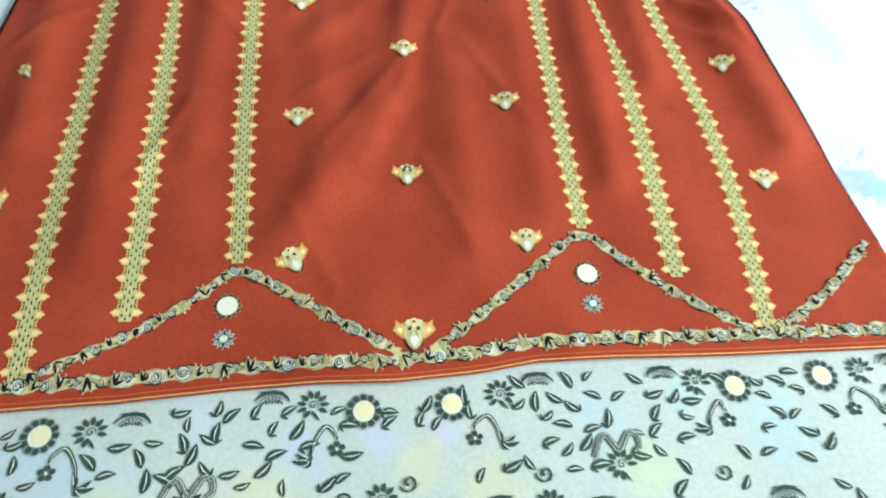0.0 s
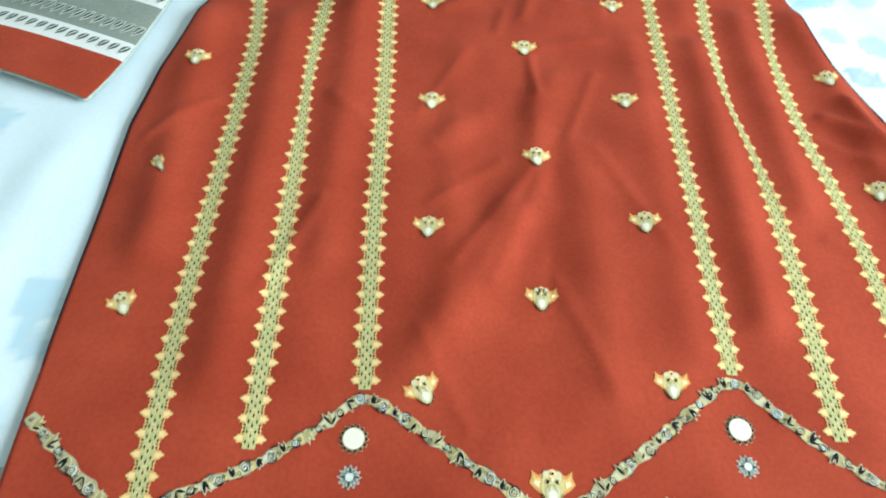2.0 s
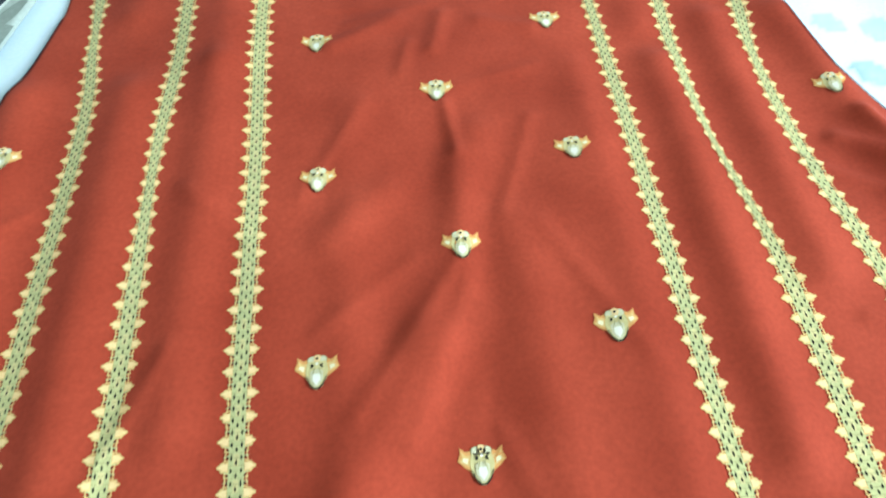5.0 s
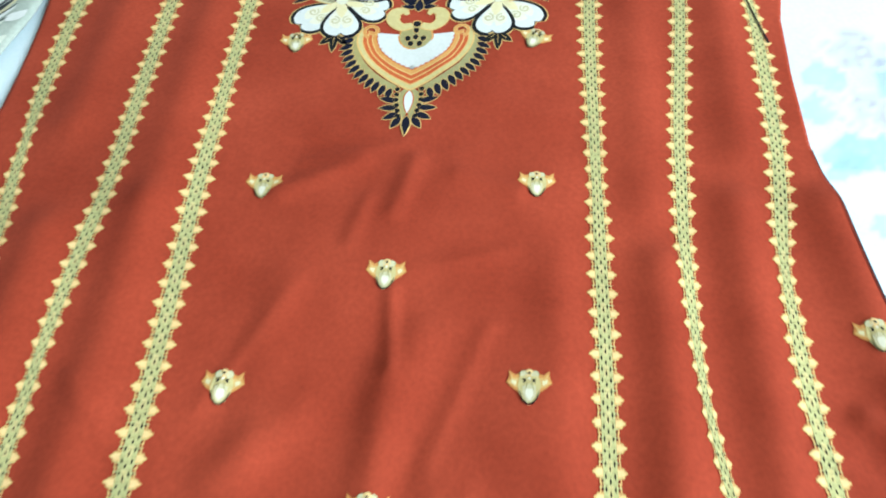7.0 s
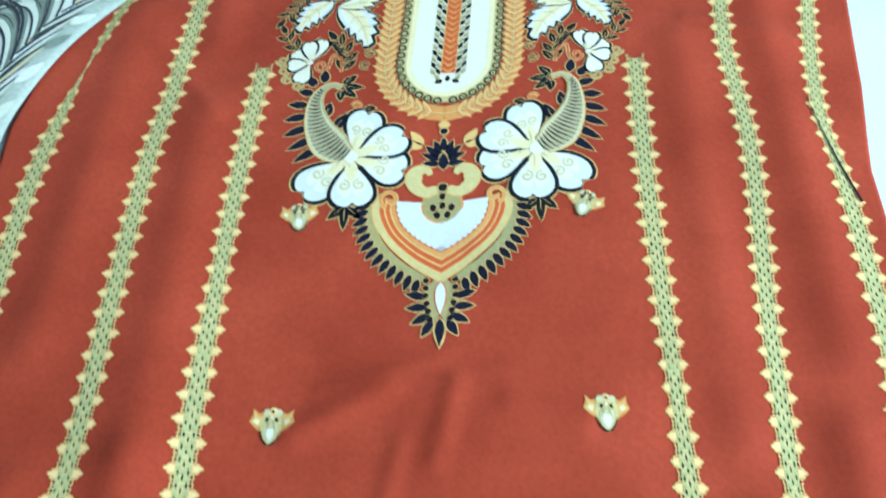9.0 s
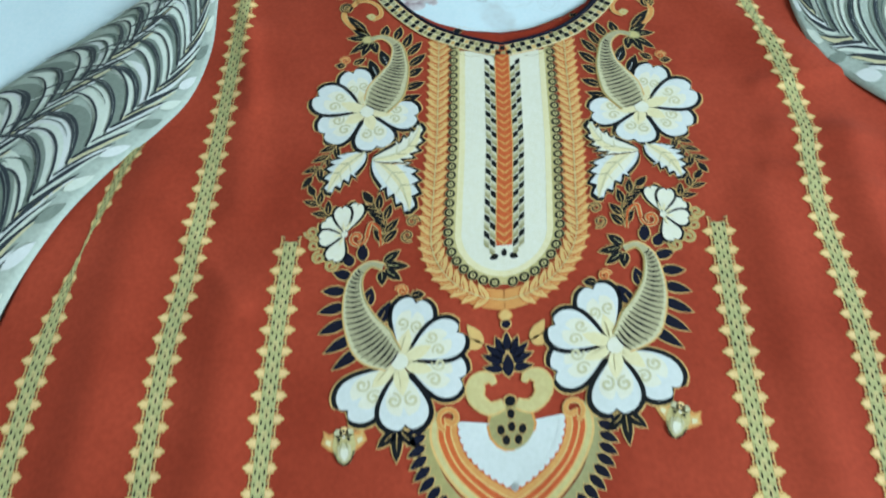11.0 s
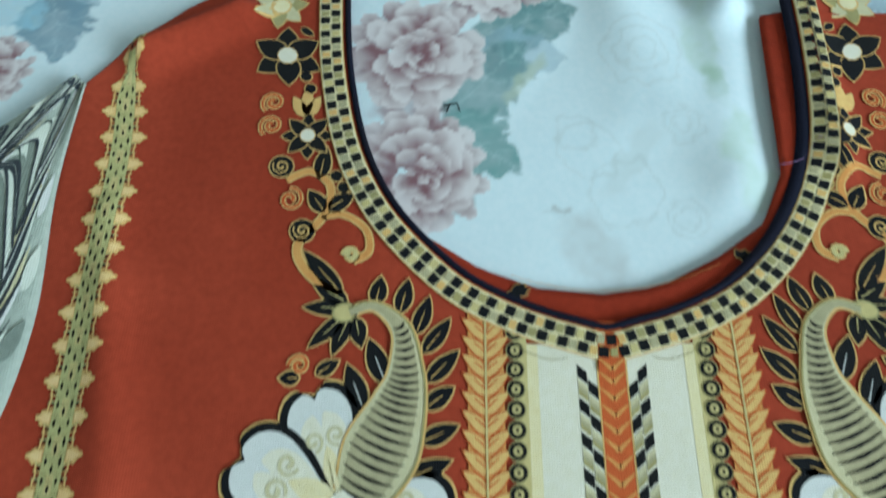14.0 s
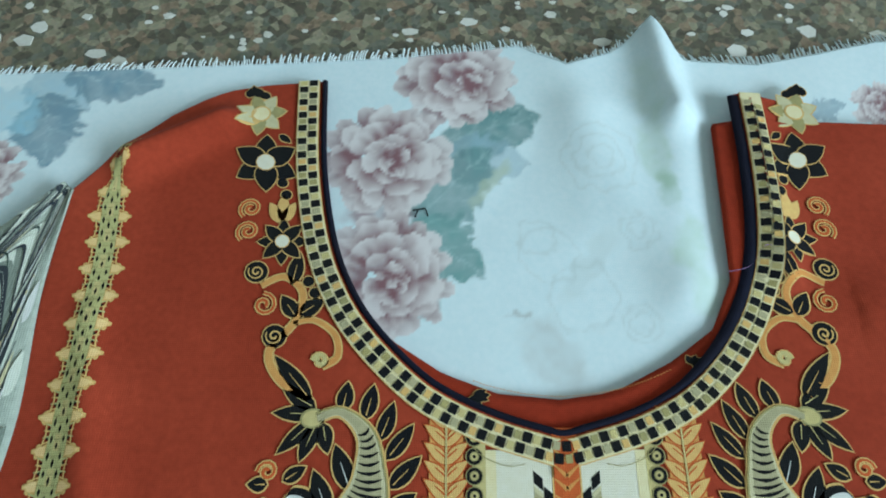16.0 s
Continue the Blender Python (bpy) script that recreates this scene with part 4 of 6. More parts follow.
def sprig(m, stem, count, size, width=0.0040, layer=1):
    p = on_kameez(m)
    line = bow(stem, 6)
    p.stroke(line, 0.0006, 0.0010, BLACK, layer, GOLD, 0.0004)
    step_n = max(1, (len(line) - 1) // count)
    for k, i in enumerate(range(0, len(line) - 1, step_n)):
        x, y = line[i]
        dx, dy = line[i + 1][0] - x, line[i + 1][1] - y
        a = math.atan2(dy, dx)
        for s in (-1, 1):
            b = a + s * 0.66
            p.leaf((x, y), (x + size * 1.18 * math.cos(b), y + size * 1.18 * math.sin(b)), width * 0.92, BLACK, GOLD, layer + (s + 1), 0.0005, GOLD)
    x, y = line[-1]
    a = math.atan2(line[-1][1] - line[-2][1], line[-1][0] - line[-2][0])
    p.leaf((x, y), (x + size * 1.1 * math.cos(a), y + size * 1.1 * math.sin(a)), width, BLACK, GOLD, layer, 0.0005)
    p.done("sprig_print", kameez, "small black leaf sprig with gold outline")


def toothed_leaf(m, base, tip, width, bend, mat=WHITE, layer=1):
    """A pale leaf with a dark toothed edge."""
    p = on_kameez(m)
    dx, dy = tip[0] - base[0], tip[1] - base[1]
    d = math.hypot(dx, dy)
    ex, ey = dx / d, dy / d

    saw = 1 if bend > 0 else -1

    def shape(grow, teeth):
        out, n = [], 60
        for side in (1, -1):
            for i in range(n + 1):
                f = i / n if side == 1 else 1 - i / n
                w = width / 2 * math.sin(math.pi * min(1, f ** 0.75)) ** 0.85 + grow * math.sin(math.pi * f) ** 0.4
                if 0.22 < f < 0.96 and (side == saw or f > 0.45):
                    w += teeth * (((f * 6.2) % 1.0) - 0.45) * 1.5
                k = bend * 4 * f * (1 - f)
                w = max(w if 0 < f < 1 else 0.0002, 0.0002)
                along = f * (d + grow * 1.2) + (0.3 * teeth * ((f * 6.2) % 1.0) if 0 < f < 1 else 0.0)
                out.append((base[0] + ex * along - ey * (side * w + k), base[1] + ey * along + ex * (side * w + k)))
        return out

    p.add(shape(0.0022, 0.0026), GOLD, layer)
    p.add(shape(0.0016, 0.0026), BLACK, layer + 1)
    p.add(shape(-0.0006, 0.0030), mat, layer + 2)
    p.add(leaf_shape(base, tip, width * 0.62, 0, bend * 0.8), CREAM, layer + 2.5)
    p.add(leaf_shape(base, tip, width * 0.36, 0, bend * 1.3), BUTTER, layer + 3)
    for f in (0.34, 0.58):
        for side in (1, -1):
            c = bend * 4 * f * (1 - f)
            a0 = (base[0] + ex * f * d - ey * c, base[1] + ey * f * d + ex * c)
            a1 = (a0[0] + ex * 0.0045 - ey * side * width * 0.33, a0[1] + ey * 0.0045 + ex * side * width * 0.33)
            p.stroke([a0, a1], 0.0009, 0.0003, DUN if side == saw else HORN, layer + 3 + side * 0.2)
    p.stroke(bow([base, ((base[0] + tip[0]) / 2 - ey * bend * 1.05, (base[1] + tip[1]) / 2 + ex * bend * 1.05), tip], 5), 0.0013, 0.0003, HORN, layer + 4)
    p.done("toothed_leaf", kameez, "cream leaf with dark toothed edge")


def curl(m, c, r, start, way, mat=AMBER, edge=GOLD, turns=1.5, w=0.0018, tail=None):
    p = on_kameez(m)
    p.spiral(c, r, turns, start, way, mat, w, 2, edge)
    if tail:
        p.stroke(bow(tail, 6), w, w * 0.6, mat, 2, edge)
    p.done("curl_print", kameez)


for m in (-1, 1):
    # upper flower with its horn
    leaves(m, "leaf_print", [((0.076, 0.825), (0.0745, 0.835)), ((0.068, 0.822), (0.0655, 0.834)), ((0.062, 0.815), (0.0585, 0.828)), ((0.059, 0.809), (0.0505, 0.8205)), ((0.0575, 0.800), (0.0475, 0.810)),
                             ((0.058, 0.792), (0.049, 0.7985)), ((0.059, 0.782), (0.0475, 0.787)), ((0.064, 0.7715), (0.0495, 0.777))], 0.0056)
    leaves(m, "leaf_print", [((0.070, 0.7995), (0.0765, 0.814)), ((0.0765, 0.7915), (0.0825, 0.806))], 0.0064, WHITE)
    flower(WHITE, m, (0.0810, 0.7645), [(0.0925, 0.7970), (0.1130, 0.7780), (0.1065, 0.7480), (0.0735, 0.7375), (0.0510, 0.7610)], [0.021, 0.024, 0.025, 0.0245, 0.022])
    horn(m, [(0.0765, 0.7660), (0.0710, 0.7790), (0.0660, 0.7925), (0.0640, 0.8035), (0.0665, 0.8165), (0.0760, 0.8245), (0.0840, 0.8225)], [0.015, 0.0225, 0.0170, 0.0108, 0.0058, 0.0028, 0.0030])
    leaves(m, "leaf_print", [((0.0845, 0.824), (0.0995, 0.8245)), ((0.085, 0.822), (0.0955, 0.811)), ((0.084, 0.821), (0.0875, 0.8085)), ((0.082, 0.821), (0.0785, 0.811)), ((0.085, 0.826), (0.0965, 0.832))], 0.0052, STRAW)
    bulb = on_kameez(m)
    bulb.disc((0.0855, 0.8225), 0.0036, STRAW, 6, OLIVE, squash=0.75)
    bulb.done("bulb_print", kameez)
    curl(m, (0.0975, 0.8055), 0.0034, 0.0, 1, ORANGE, GOLD, 1.4, 0.0012)
    leaves(m, "leaf_print", [((0.097, 0.8015), (0.1035, 0.8015)), ((0.092, 0.8025), (0.085, 0.807))], 0.0045)
    # vine that climbs beside the neck
    stem = on_kameez(m)
    stem.stroke(bow([(0.088, 0.829), (0.0985, 0.836), (0.1025, 0.846), (0.094, 0.857), (0.0915, 0.868), (0.0985, 0.8745), (0.107, 0.871)], 7), 0.0027, 0.0017, AMBER, 1, GOLD, 0.0006)
    stem.stroke(bow([(0.0945, 0.8565), (0.087, 0.8575), (0.0795, 0.852), (0.0785, 0.844), (0.084, 0.8405)], 6), 0.0013, 0.0021, AMBER, 1, GOLD, 0.0006)
    stem.done("vine_stem", kameez, "orange and gold vine")
    leaves(m, "leaf_print", [((0.087, 0.8285), (0.1005, 0.8445)), ((0.0935, 0.8585), (0.099, 0.867)), ((0.0925, 0.8595), (0.0835, 0.8655)), ((0.0955, 0.8715), (0.093, 0.8845))], 0.0058, GOLD)
    curl(m, (0.0845, 0.8425), 0.0026, 0, 1, STRAW, GOLD, 1.2, 0.0022)
    curl(m, (0.1055, 0.8635), 0.0046, 1.5, 1, ORANGE, GOLD, 1.4, 0.0012)
    for c in ((0.1010, 0.8515), (0.1090, 0.8765)):
        d = on_kameez(m)
        d.disc(c, 0.0042, BLACK, 1, GOLD, 0.0005)
        d.spiral(c, 0.0032, 1.6, 0.5, -1, GOLD, 0.0008, 3)
        d.done("scroll_print", kameez)
    for c in ((0.0895, 0.8725), (0.0870, 0.8680), (0.1015, 0.9150), (0.1000, 0.9095)):
        d = on_kameez(m)
        d.disc(c, 0.0021, BLACK, 1, GOLD, 0.0005, n=10)
        d.done("berry_print", kameez)
    for c, r, count in (((0.1000, 0.889), 0.0096, 8), ((0.1080, 0.9245), 0.0135, 6)):
        d = on_kameez(m)
        for k in range(count):
            a = 1.57 + 6.2832 * k / count
            d.leaf(c, (c[0] + r * math.cos(a), c[1] + r * math.sin(a)), r * (0.66 if count == 6 else 0.52), BLACK, GOLD, 1 + 2 * (k % 2), 0.0005)
        d.disc(c, r * 0.27, CREAM, 6, GOLD, 0.0004, n=10)
        d.done("dark_flower_print", kameez, "black flower with white heart and gold outline")
    for c, s in (((0.1135, 0.9035), 1), ((0.1135, 0.8935), 1)):
        curl(m, c, 0.0045, -1.0, 1, ORANGE, GOLD, 1.5, 0.0012)
    leaves(m, "leaf_print", [((0.1010, 0.8975), (0.1010, 0.9095)), ((0.1010, 0.8975), (0.0965, 0.9055)), ((0.1010, 0.8975), (0.106, 0.9055))], 0.0042, None, "small gold tulip leaf", GOLD)
    d = on_kameez(m)
    for k in range(7):
        a = 0.3 + 6.2832 * k / 7
        d.leaf((0.1115, 0.9485), (0.1115 + 0.0105 * math.cos(a), 0.9485 + 0.0105 * math.sin(a)), 0.0062, OLIVE if k % 2 else HORN, GOLD, 1, 0.0005)
    d.disc((0.1115, 0.9485), 0.0034, BUTTER, 4, GOLD)
    for k in range(4):
        a = 0.5 + 0.55 * k
        d.leaf((0.1085 + 0.003 * k, 0.957), (0.1095 + 0.0035 * k + 0.005 * math.cos(a), 0.956 + 0.0075 * math.sin(a)), 0.0038, BLACK, GOLD, 1, 0.0004)
    d.leaf((0.103, 0.938), (0.098, 0.934), 0.003, BLACK, GOLD, 1, 0.0004)
    d.done("pale_flower_print", kameez, "straw-coloured flower")
    # leaves below the flower
    toothed_leaf(m, (0.0800, 0.7355), (0.0985, 0.7080), 0.0160, 0.0030)
    toothed_leaf(m, (0.0745, 0.7310), (0.0515, 0.6950), 0.0200, -0.0045)
    toothed_leaf(m, (0.0755, 0.7290), (0.0490, 0.7540), 0.0125, 0.0070, CREAM, 8)
    curl(m, (0.066, 0.742), 0.0075, -2.6, 1, BLACK, GOLD, 0.42, 0.0022)
    sprig(m, [(0.0975, 0.7400), (0.1030, 0.7290), (0.1085, 0.7190)], 3, 0.0085)
    sprig(m, [(0.0640, 0.6760), (0.0645, 0.6900), (0.0725, 0.7010)], 4, 0.0090, 0.0046)
    sprig(m, [(0.0960, 0.6935), (0.1020, 0.7000), (0.1055, 0.7060)], 2, 0.0080)
    flower(CREAM, m, (0.0855, 0.6810), [(0.0800, 0.7005), (0.0890, 0.6985), (0.0975, 0.6900), (0.0990, 0.6785), (0.0905, 0.6655)], [0.0100, 0.0100, 0.0105, 0.0105, 0.0110], False, 0.0009)
    curl(m, (0.0785, 0.6790), 0.0052, 3.1, 1, ORANGE, STRAW, 1.2, 0.0018, [(0.0735, 0.680), (0.0720, 0.688), (0.0670, 0.684), (0.0655, 0.674)])
    for k, c in enumerate(((0.1035, 0.6830), (0.1015, 0.6750), (0.0975, 0.6675), (0.0905, 0.6630), (0.0495, 0.6890), (0.0515, 0.6800))):
        curl(m, c, 0.0040, 0.8 * k, 1 if k % 2 else -1, OLIVE if k < 4 else BLACK, GOLD, 1.4, 0.0011)
    # lower flower with its horn
    leaves(m, "leaf_print", [((0.0790, 0.6560), (0.0890, 0.6590)), ((0.0810, 0.6480), (0.0935, 0.6480)), ((0.0805, 0.6400), (0.0945, 0.6360)), ((0.0785, 0.6320), (0.0935, 0.6245)), ((0.0750, 0.6240), (0.0900, 0.6145)),
                             ((0.0700, 0.6180), (0.0855, 0.6060)), ((0.0800, 0.6620), (0.0830, 0.6700)), ((0.0740, 0.6650), (0.0755, 0.6760))], 0.0058, None, "navy-black leaf with gold outline", NAVY)
    flower(WHITE, m, (0.0525, 0.6100), [(0.0445, 0.6430), (0.0225, 0.6260), (0.0215, 0.6010), (0.0490, 0.5775), (0.0780, 0.5850)], [0.022, 0.022, 0.024, 0.025, 0.024])
    horn(m, [(0.0555, 0.6110), (0.0650, 0.6185), (0.0725, 0.6300), (0.0765, 0.6430), (0.0760, 0.6560), (0.0700, 0.6630), (0.0630, 0.6615)], [0.012, 0.0210, 0.0165, 0.0105, 0.0060, 0.0030, 0.0034])
    leaves(m, "leaf_print", [((0.0620, 0.6625), (0.0495, 0.6620)), ((0.0630, 0.6640), (0.0550, 0.6715)), ((0.0620, 0.6600), (0.0530, 0.6540)), ((0.0635, 0.6595), (0.0625, 0.6510))], 0.0050, STRAW)
    leaves(m, "leaf_print", [((0.0640, 0.6290), (0.0580, 0.6420)), ((0.0700, 0.6390), (0.0680, 0.6500))], 0.0062, GOLD, "navy-black leaf with gold outline", NAVY)
    curl(m, (0.0520, 0.6480), 0.0034, 0, 1, ORANGE, GOLD, 1.4, 0.0012)
    leaves(m, "leaf_print", [((0.0475, 0.6450), (0.0405, 0.6460)), ((0.0530, 0.5775), (0.0530, 0.5625)), ((0.0535, 0.5770), (0.0620, 0.5690)), ((0.0520, 0.5770), (0.0440, 0.5700))], 0.0050)

# heart-shaped pendant under the yoke
heart = Print(kameez_height, centred(1), 0.0003, 0.00007)


def heart_side(k):
    """Half outline of the heart, k from 0 (outer) to 1 (inner)."""
    return bow([(0.0, 0.5325 + 0.019 * k), (0.0145 - 0.0035 * k, 0.5410 + 0.0165 * k), (0.0290 - 0.0085 * k, 0.5545 + 0.012 * k), (0.0375 - 0.0135 * k, 0.5700 + 0.007 * k), (0.0375 - 0.0150 * k, 0.5840 - 0.003 * k)], 5)


for k0, k1, mat in ((0.0, 0.08, GOLD), (0.08, 0.24, STRAW), (0.24, 0.30, GOLD), (0.30, 0.46, ORANGE), (0.46, 0.52, GOLD), (0.52, 0.68, ORANGE), (0.68, 0.74, GOLD), (0.74, 0.90, AMBER), (0.90, 1.0, ORANGE)):
    for s in (-1, 1):
        a, b = heart_side(k0), heart_side(k1)
        for i in range(len(a) - 1):
            heart.add([(s * p[0], p[1]) for p in (a[i], a[i + 1], b[i + 1], b[i])], mat, 2)
white_half = heart_side(1.0)
for s in (-1, 1):
    for i in range(len(white_half) - 1):
        (x0, y0), (x1, y1) = white_half[i], white_half[i + 1]
        heart.add([(s * x0, y0), (s * x1, y1), (s * x1 * 0.42, 0.5685 + (y1 - 0.5515) * 0.4), (s * x0 * 0.42, 0.5685 + (y0 - 0.5515) * 0.4)], WHITE, 3)
    for x, y in even(white_half, 0.0035):
        heart.disc((s * x * 0.97, y + 0.0006), 0.0019, WHITE, 3.5, n=8)
heart.disc((0, 0.5785), 0.0105, OLIVE, 3, AMBER, 0.0012)
for x, y in ((0, 0.5785), (0.005, 0.577), (-0.005, 0.577), (0.0028, 0.5725), (-0.0028, 0.5725), (0, 0.5845)):
    heart.disc((x, y), 0.0019, BLACK, 5, GOLD, 0.0003, 1.3, 8)
heart.done("heart_pendant", kameez, "gold, orange and white heart-shaped pendant motif")
for m in (-1, 1):
    fan = bow([(0.0125, 0.5310), (0.0255, 0.5395), (0.0370, 0.5520), (0.0425, 0.5660), (0.0420, 0.5800), (0.0390, 0.5860)], 6)
    under_fan = on_kameez(m)
    under_fan.stroke([(x - 0.002, y + 0.001) for x, y in fan], 0.010, 0.010, OLIVE, -1)
    under_fan.done("fan_ground", kameez, "olive ground of the fan")
    for x, y in even(fan, 0.0050):
        a = math.atan2(y - 0.585, x * 1.2) * 0.75 - 0.35
        p = on_kameez(m)
        p.leaf((x - 0.0035 * math.cos(a), y - 0.0035 * math.sin(a)), (x + 0.0065 * math.cos(a), y + 0.0065 * math.sin(a)), 0.0042, NAVY, GOLD, 1, 0.0005)
        p.done("fan_lobe", kameez, "navy lobe with gold outline")
    curl(m, (0.0285, 0.5825), 0.0062, -1.2, 1, AMBER, GOLD, 1.2, 0.0024)
    drop = on_kameez(m)
    drop.stroke(bow([(0.0030, 0.5890), (0.0100, 0.5870), (0.0160, 0.5925), (0.0150, 0.6000), (0.0095, 0.6020), (0.0070, 0.5985)], 6), 0.004, 0.0016, STRAW, 3, GOLD, 0.0007, 0.0085)
    drop.done("comma_paisley", kameez, "straw-coloured comma paisley")
    leaves(m, "leaf_print", [((0.002, 0.6090), (0.0125, 0.6130)), ((0.002, 0.6110), (0.0105, 0.6185)), ((0.002, 0.6060), (0.0120, 0.6065)), ((0.0015, 0.6130), (0.0055, 0.6225))], 0.0042, None, "navy leaf with gold outline", NAVY)
    leaves(m, "leaf_print", [((0.012, 0.6190), (0.0190, 0.6285)), ((0.012, 0.6190), (0.0215, 0.6185))], 0.0050, None, "gold leaf", GOLD)
    leaves(m, "leaf_print", [((0.0065, 0.5240), (0.0180, 0.5260)), ((0.0060, 0.5190), (0.0175, 0.5180)), ((0.0050, 0.5150), (0.0145, 0.5095)), ((0.0035, 0.5120), (0.0090, 0.5030))], 0.0045, None, "navy leaf with gold outline", NAVY, 2)
    ground = on_kameez(m)
    ground.leaf((0.002, 0.535), (0.006, 0.506), 0.011, OLIVE, None, -1)
    ground.done("leaf_ground", kameez)
    for k in range(6):
        d = on_kameez(m)
        d.disc((0.0075 - 0.0008 * max(0, k - 2), 0.5335 - 0.0042 * k), 0.0017, BLACK, 3, GOLD, 0.0004, n=9)
        d.done("berry_print", kameez)
for kind, a, z0, w, mat, edge in (("leaf", (0, 0.5330), (0, 0.5150), 0.0052, WHITE, ORANGE), ("leaf", (0, 0.5130), (0, 0.4975), 0.0050, NAVY, GOLD), ("leaf", (0, 0.6020), (0, 0.6140), 0.0055, NAVY, GOLD),
                                  ("leaf", (0, 0.6150), (0, 0.6250), 0.0040, NAVY, GOLD), ("disc", (0, 0.6290), None, 0.0022, NAVY, GOLD), ("leaf", (0, 0.6310), (0, 0.6370), 0.0060, GOLD, AMBER), ("disc", (0, 0.5905), None, 0.0026, BLACK, GOLD)):
    p = Print(kameez_height, centred(1), 0.0003, 0.00007)
    if kind == "leaf":
        p.leaf(a, z0, w, mat, edge, 4, 0.0007)
    else:
        p.disc(a, w, mat, 4, edge)
    p.done("pendant_drop", kameez)

# ---- lace stripes ----
PITCH = 0.0111
STRIPES = [
    ([(0.047, -0.213), (0.17, -0.217), (0.34, -0.218), (0.41, -0.220), (0.47, -0.229), (0.55, -0.237), (0.61, -0.237), (0.68, -0.229), (0.748, -0.213)], [(0.04, 1.0), (0.40, 0.95), (0.44, 0.9), (0.485, 0.55), (0.52, 0.95), (0.62, 1.0), (0.652, 0.55), (0.670, 0.10), (0.682, 0.12), (0.70, 0.5), (0.75, 0.8)]),
    ([(0.080, -0.162), (0.29, -0.168), (0.375, -0.171), (0.46, -0.169), (0.60, -0.174), (0.66, -0.171), (0.77, -0.168), (0.875, -0.168), (0.915, -0.170), (0.938, -0.162)], [(0.08, 1.0), (0.27, 1.0), (0.345, 0.62), (0.42, 0.95), (0.8, 1.05), (0.908, 0.95), (0.918, 0.45), (0.926, 0.75), (0.94, 1.0)]),
    ([(0.117, -0.104), (0.23, -0.109), (0.344, -0.112), (0.45, -0.117), (0.53, -0.119), (0.62, -0.1195), (0.684, -0.118)], [(0.1, 1.0), (0.5, 1.0), (0.54, 0.85), (0.6, 1.0)]),
    ([(0.137, 0.110), (0.23, 0.1075), (0.40, 0.108), (0.50, 0.107), (0.60, 0.107), (0.692, 0.110)], [(0.1, 0.95), (0.44, 0.9), (0.47, 0.75), (0.52, 0.9), (0.6, 1.0)]),
    ([(0.100, 0.164), (0.20, 0.165), (0.28, 0.1625), (0.35, 0.1535), (0.42, 0.152), (0.48, 0.1545), (0.52, 0.157), (0.62, 0.166), (0.70, 0.165), (0.756, 0.170), (0.80, 0.166), (0.84, 0.158), (0.92, 0.155), (0.940, 0.150)], [(0.1, 1.1), (0.25, 1.0), (0.30, 0.55), (0.35, 0.42), (0.40, 0.7), (0.46, 0.9), (0.815, 0.95), (0.825, 0.55), (0.84, 0.95)]),
    ([(0.062, 0.212), (0.165, 0.219), (0.275, 0.211), (0.33, 0.203), (0.42, 0.202), (0.50, 0.210), (0.60, 0.212), (0.65, 0.211), (0.735, 0.224), (0.755, 0.229)], [(0.06, 1.0), (0.38, 0.9), (0.42, 0.6), (0.45, 0.95), (0.57, 1.0), (0.62, 0.8), (0.66, 0.9)]),
]
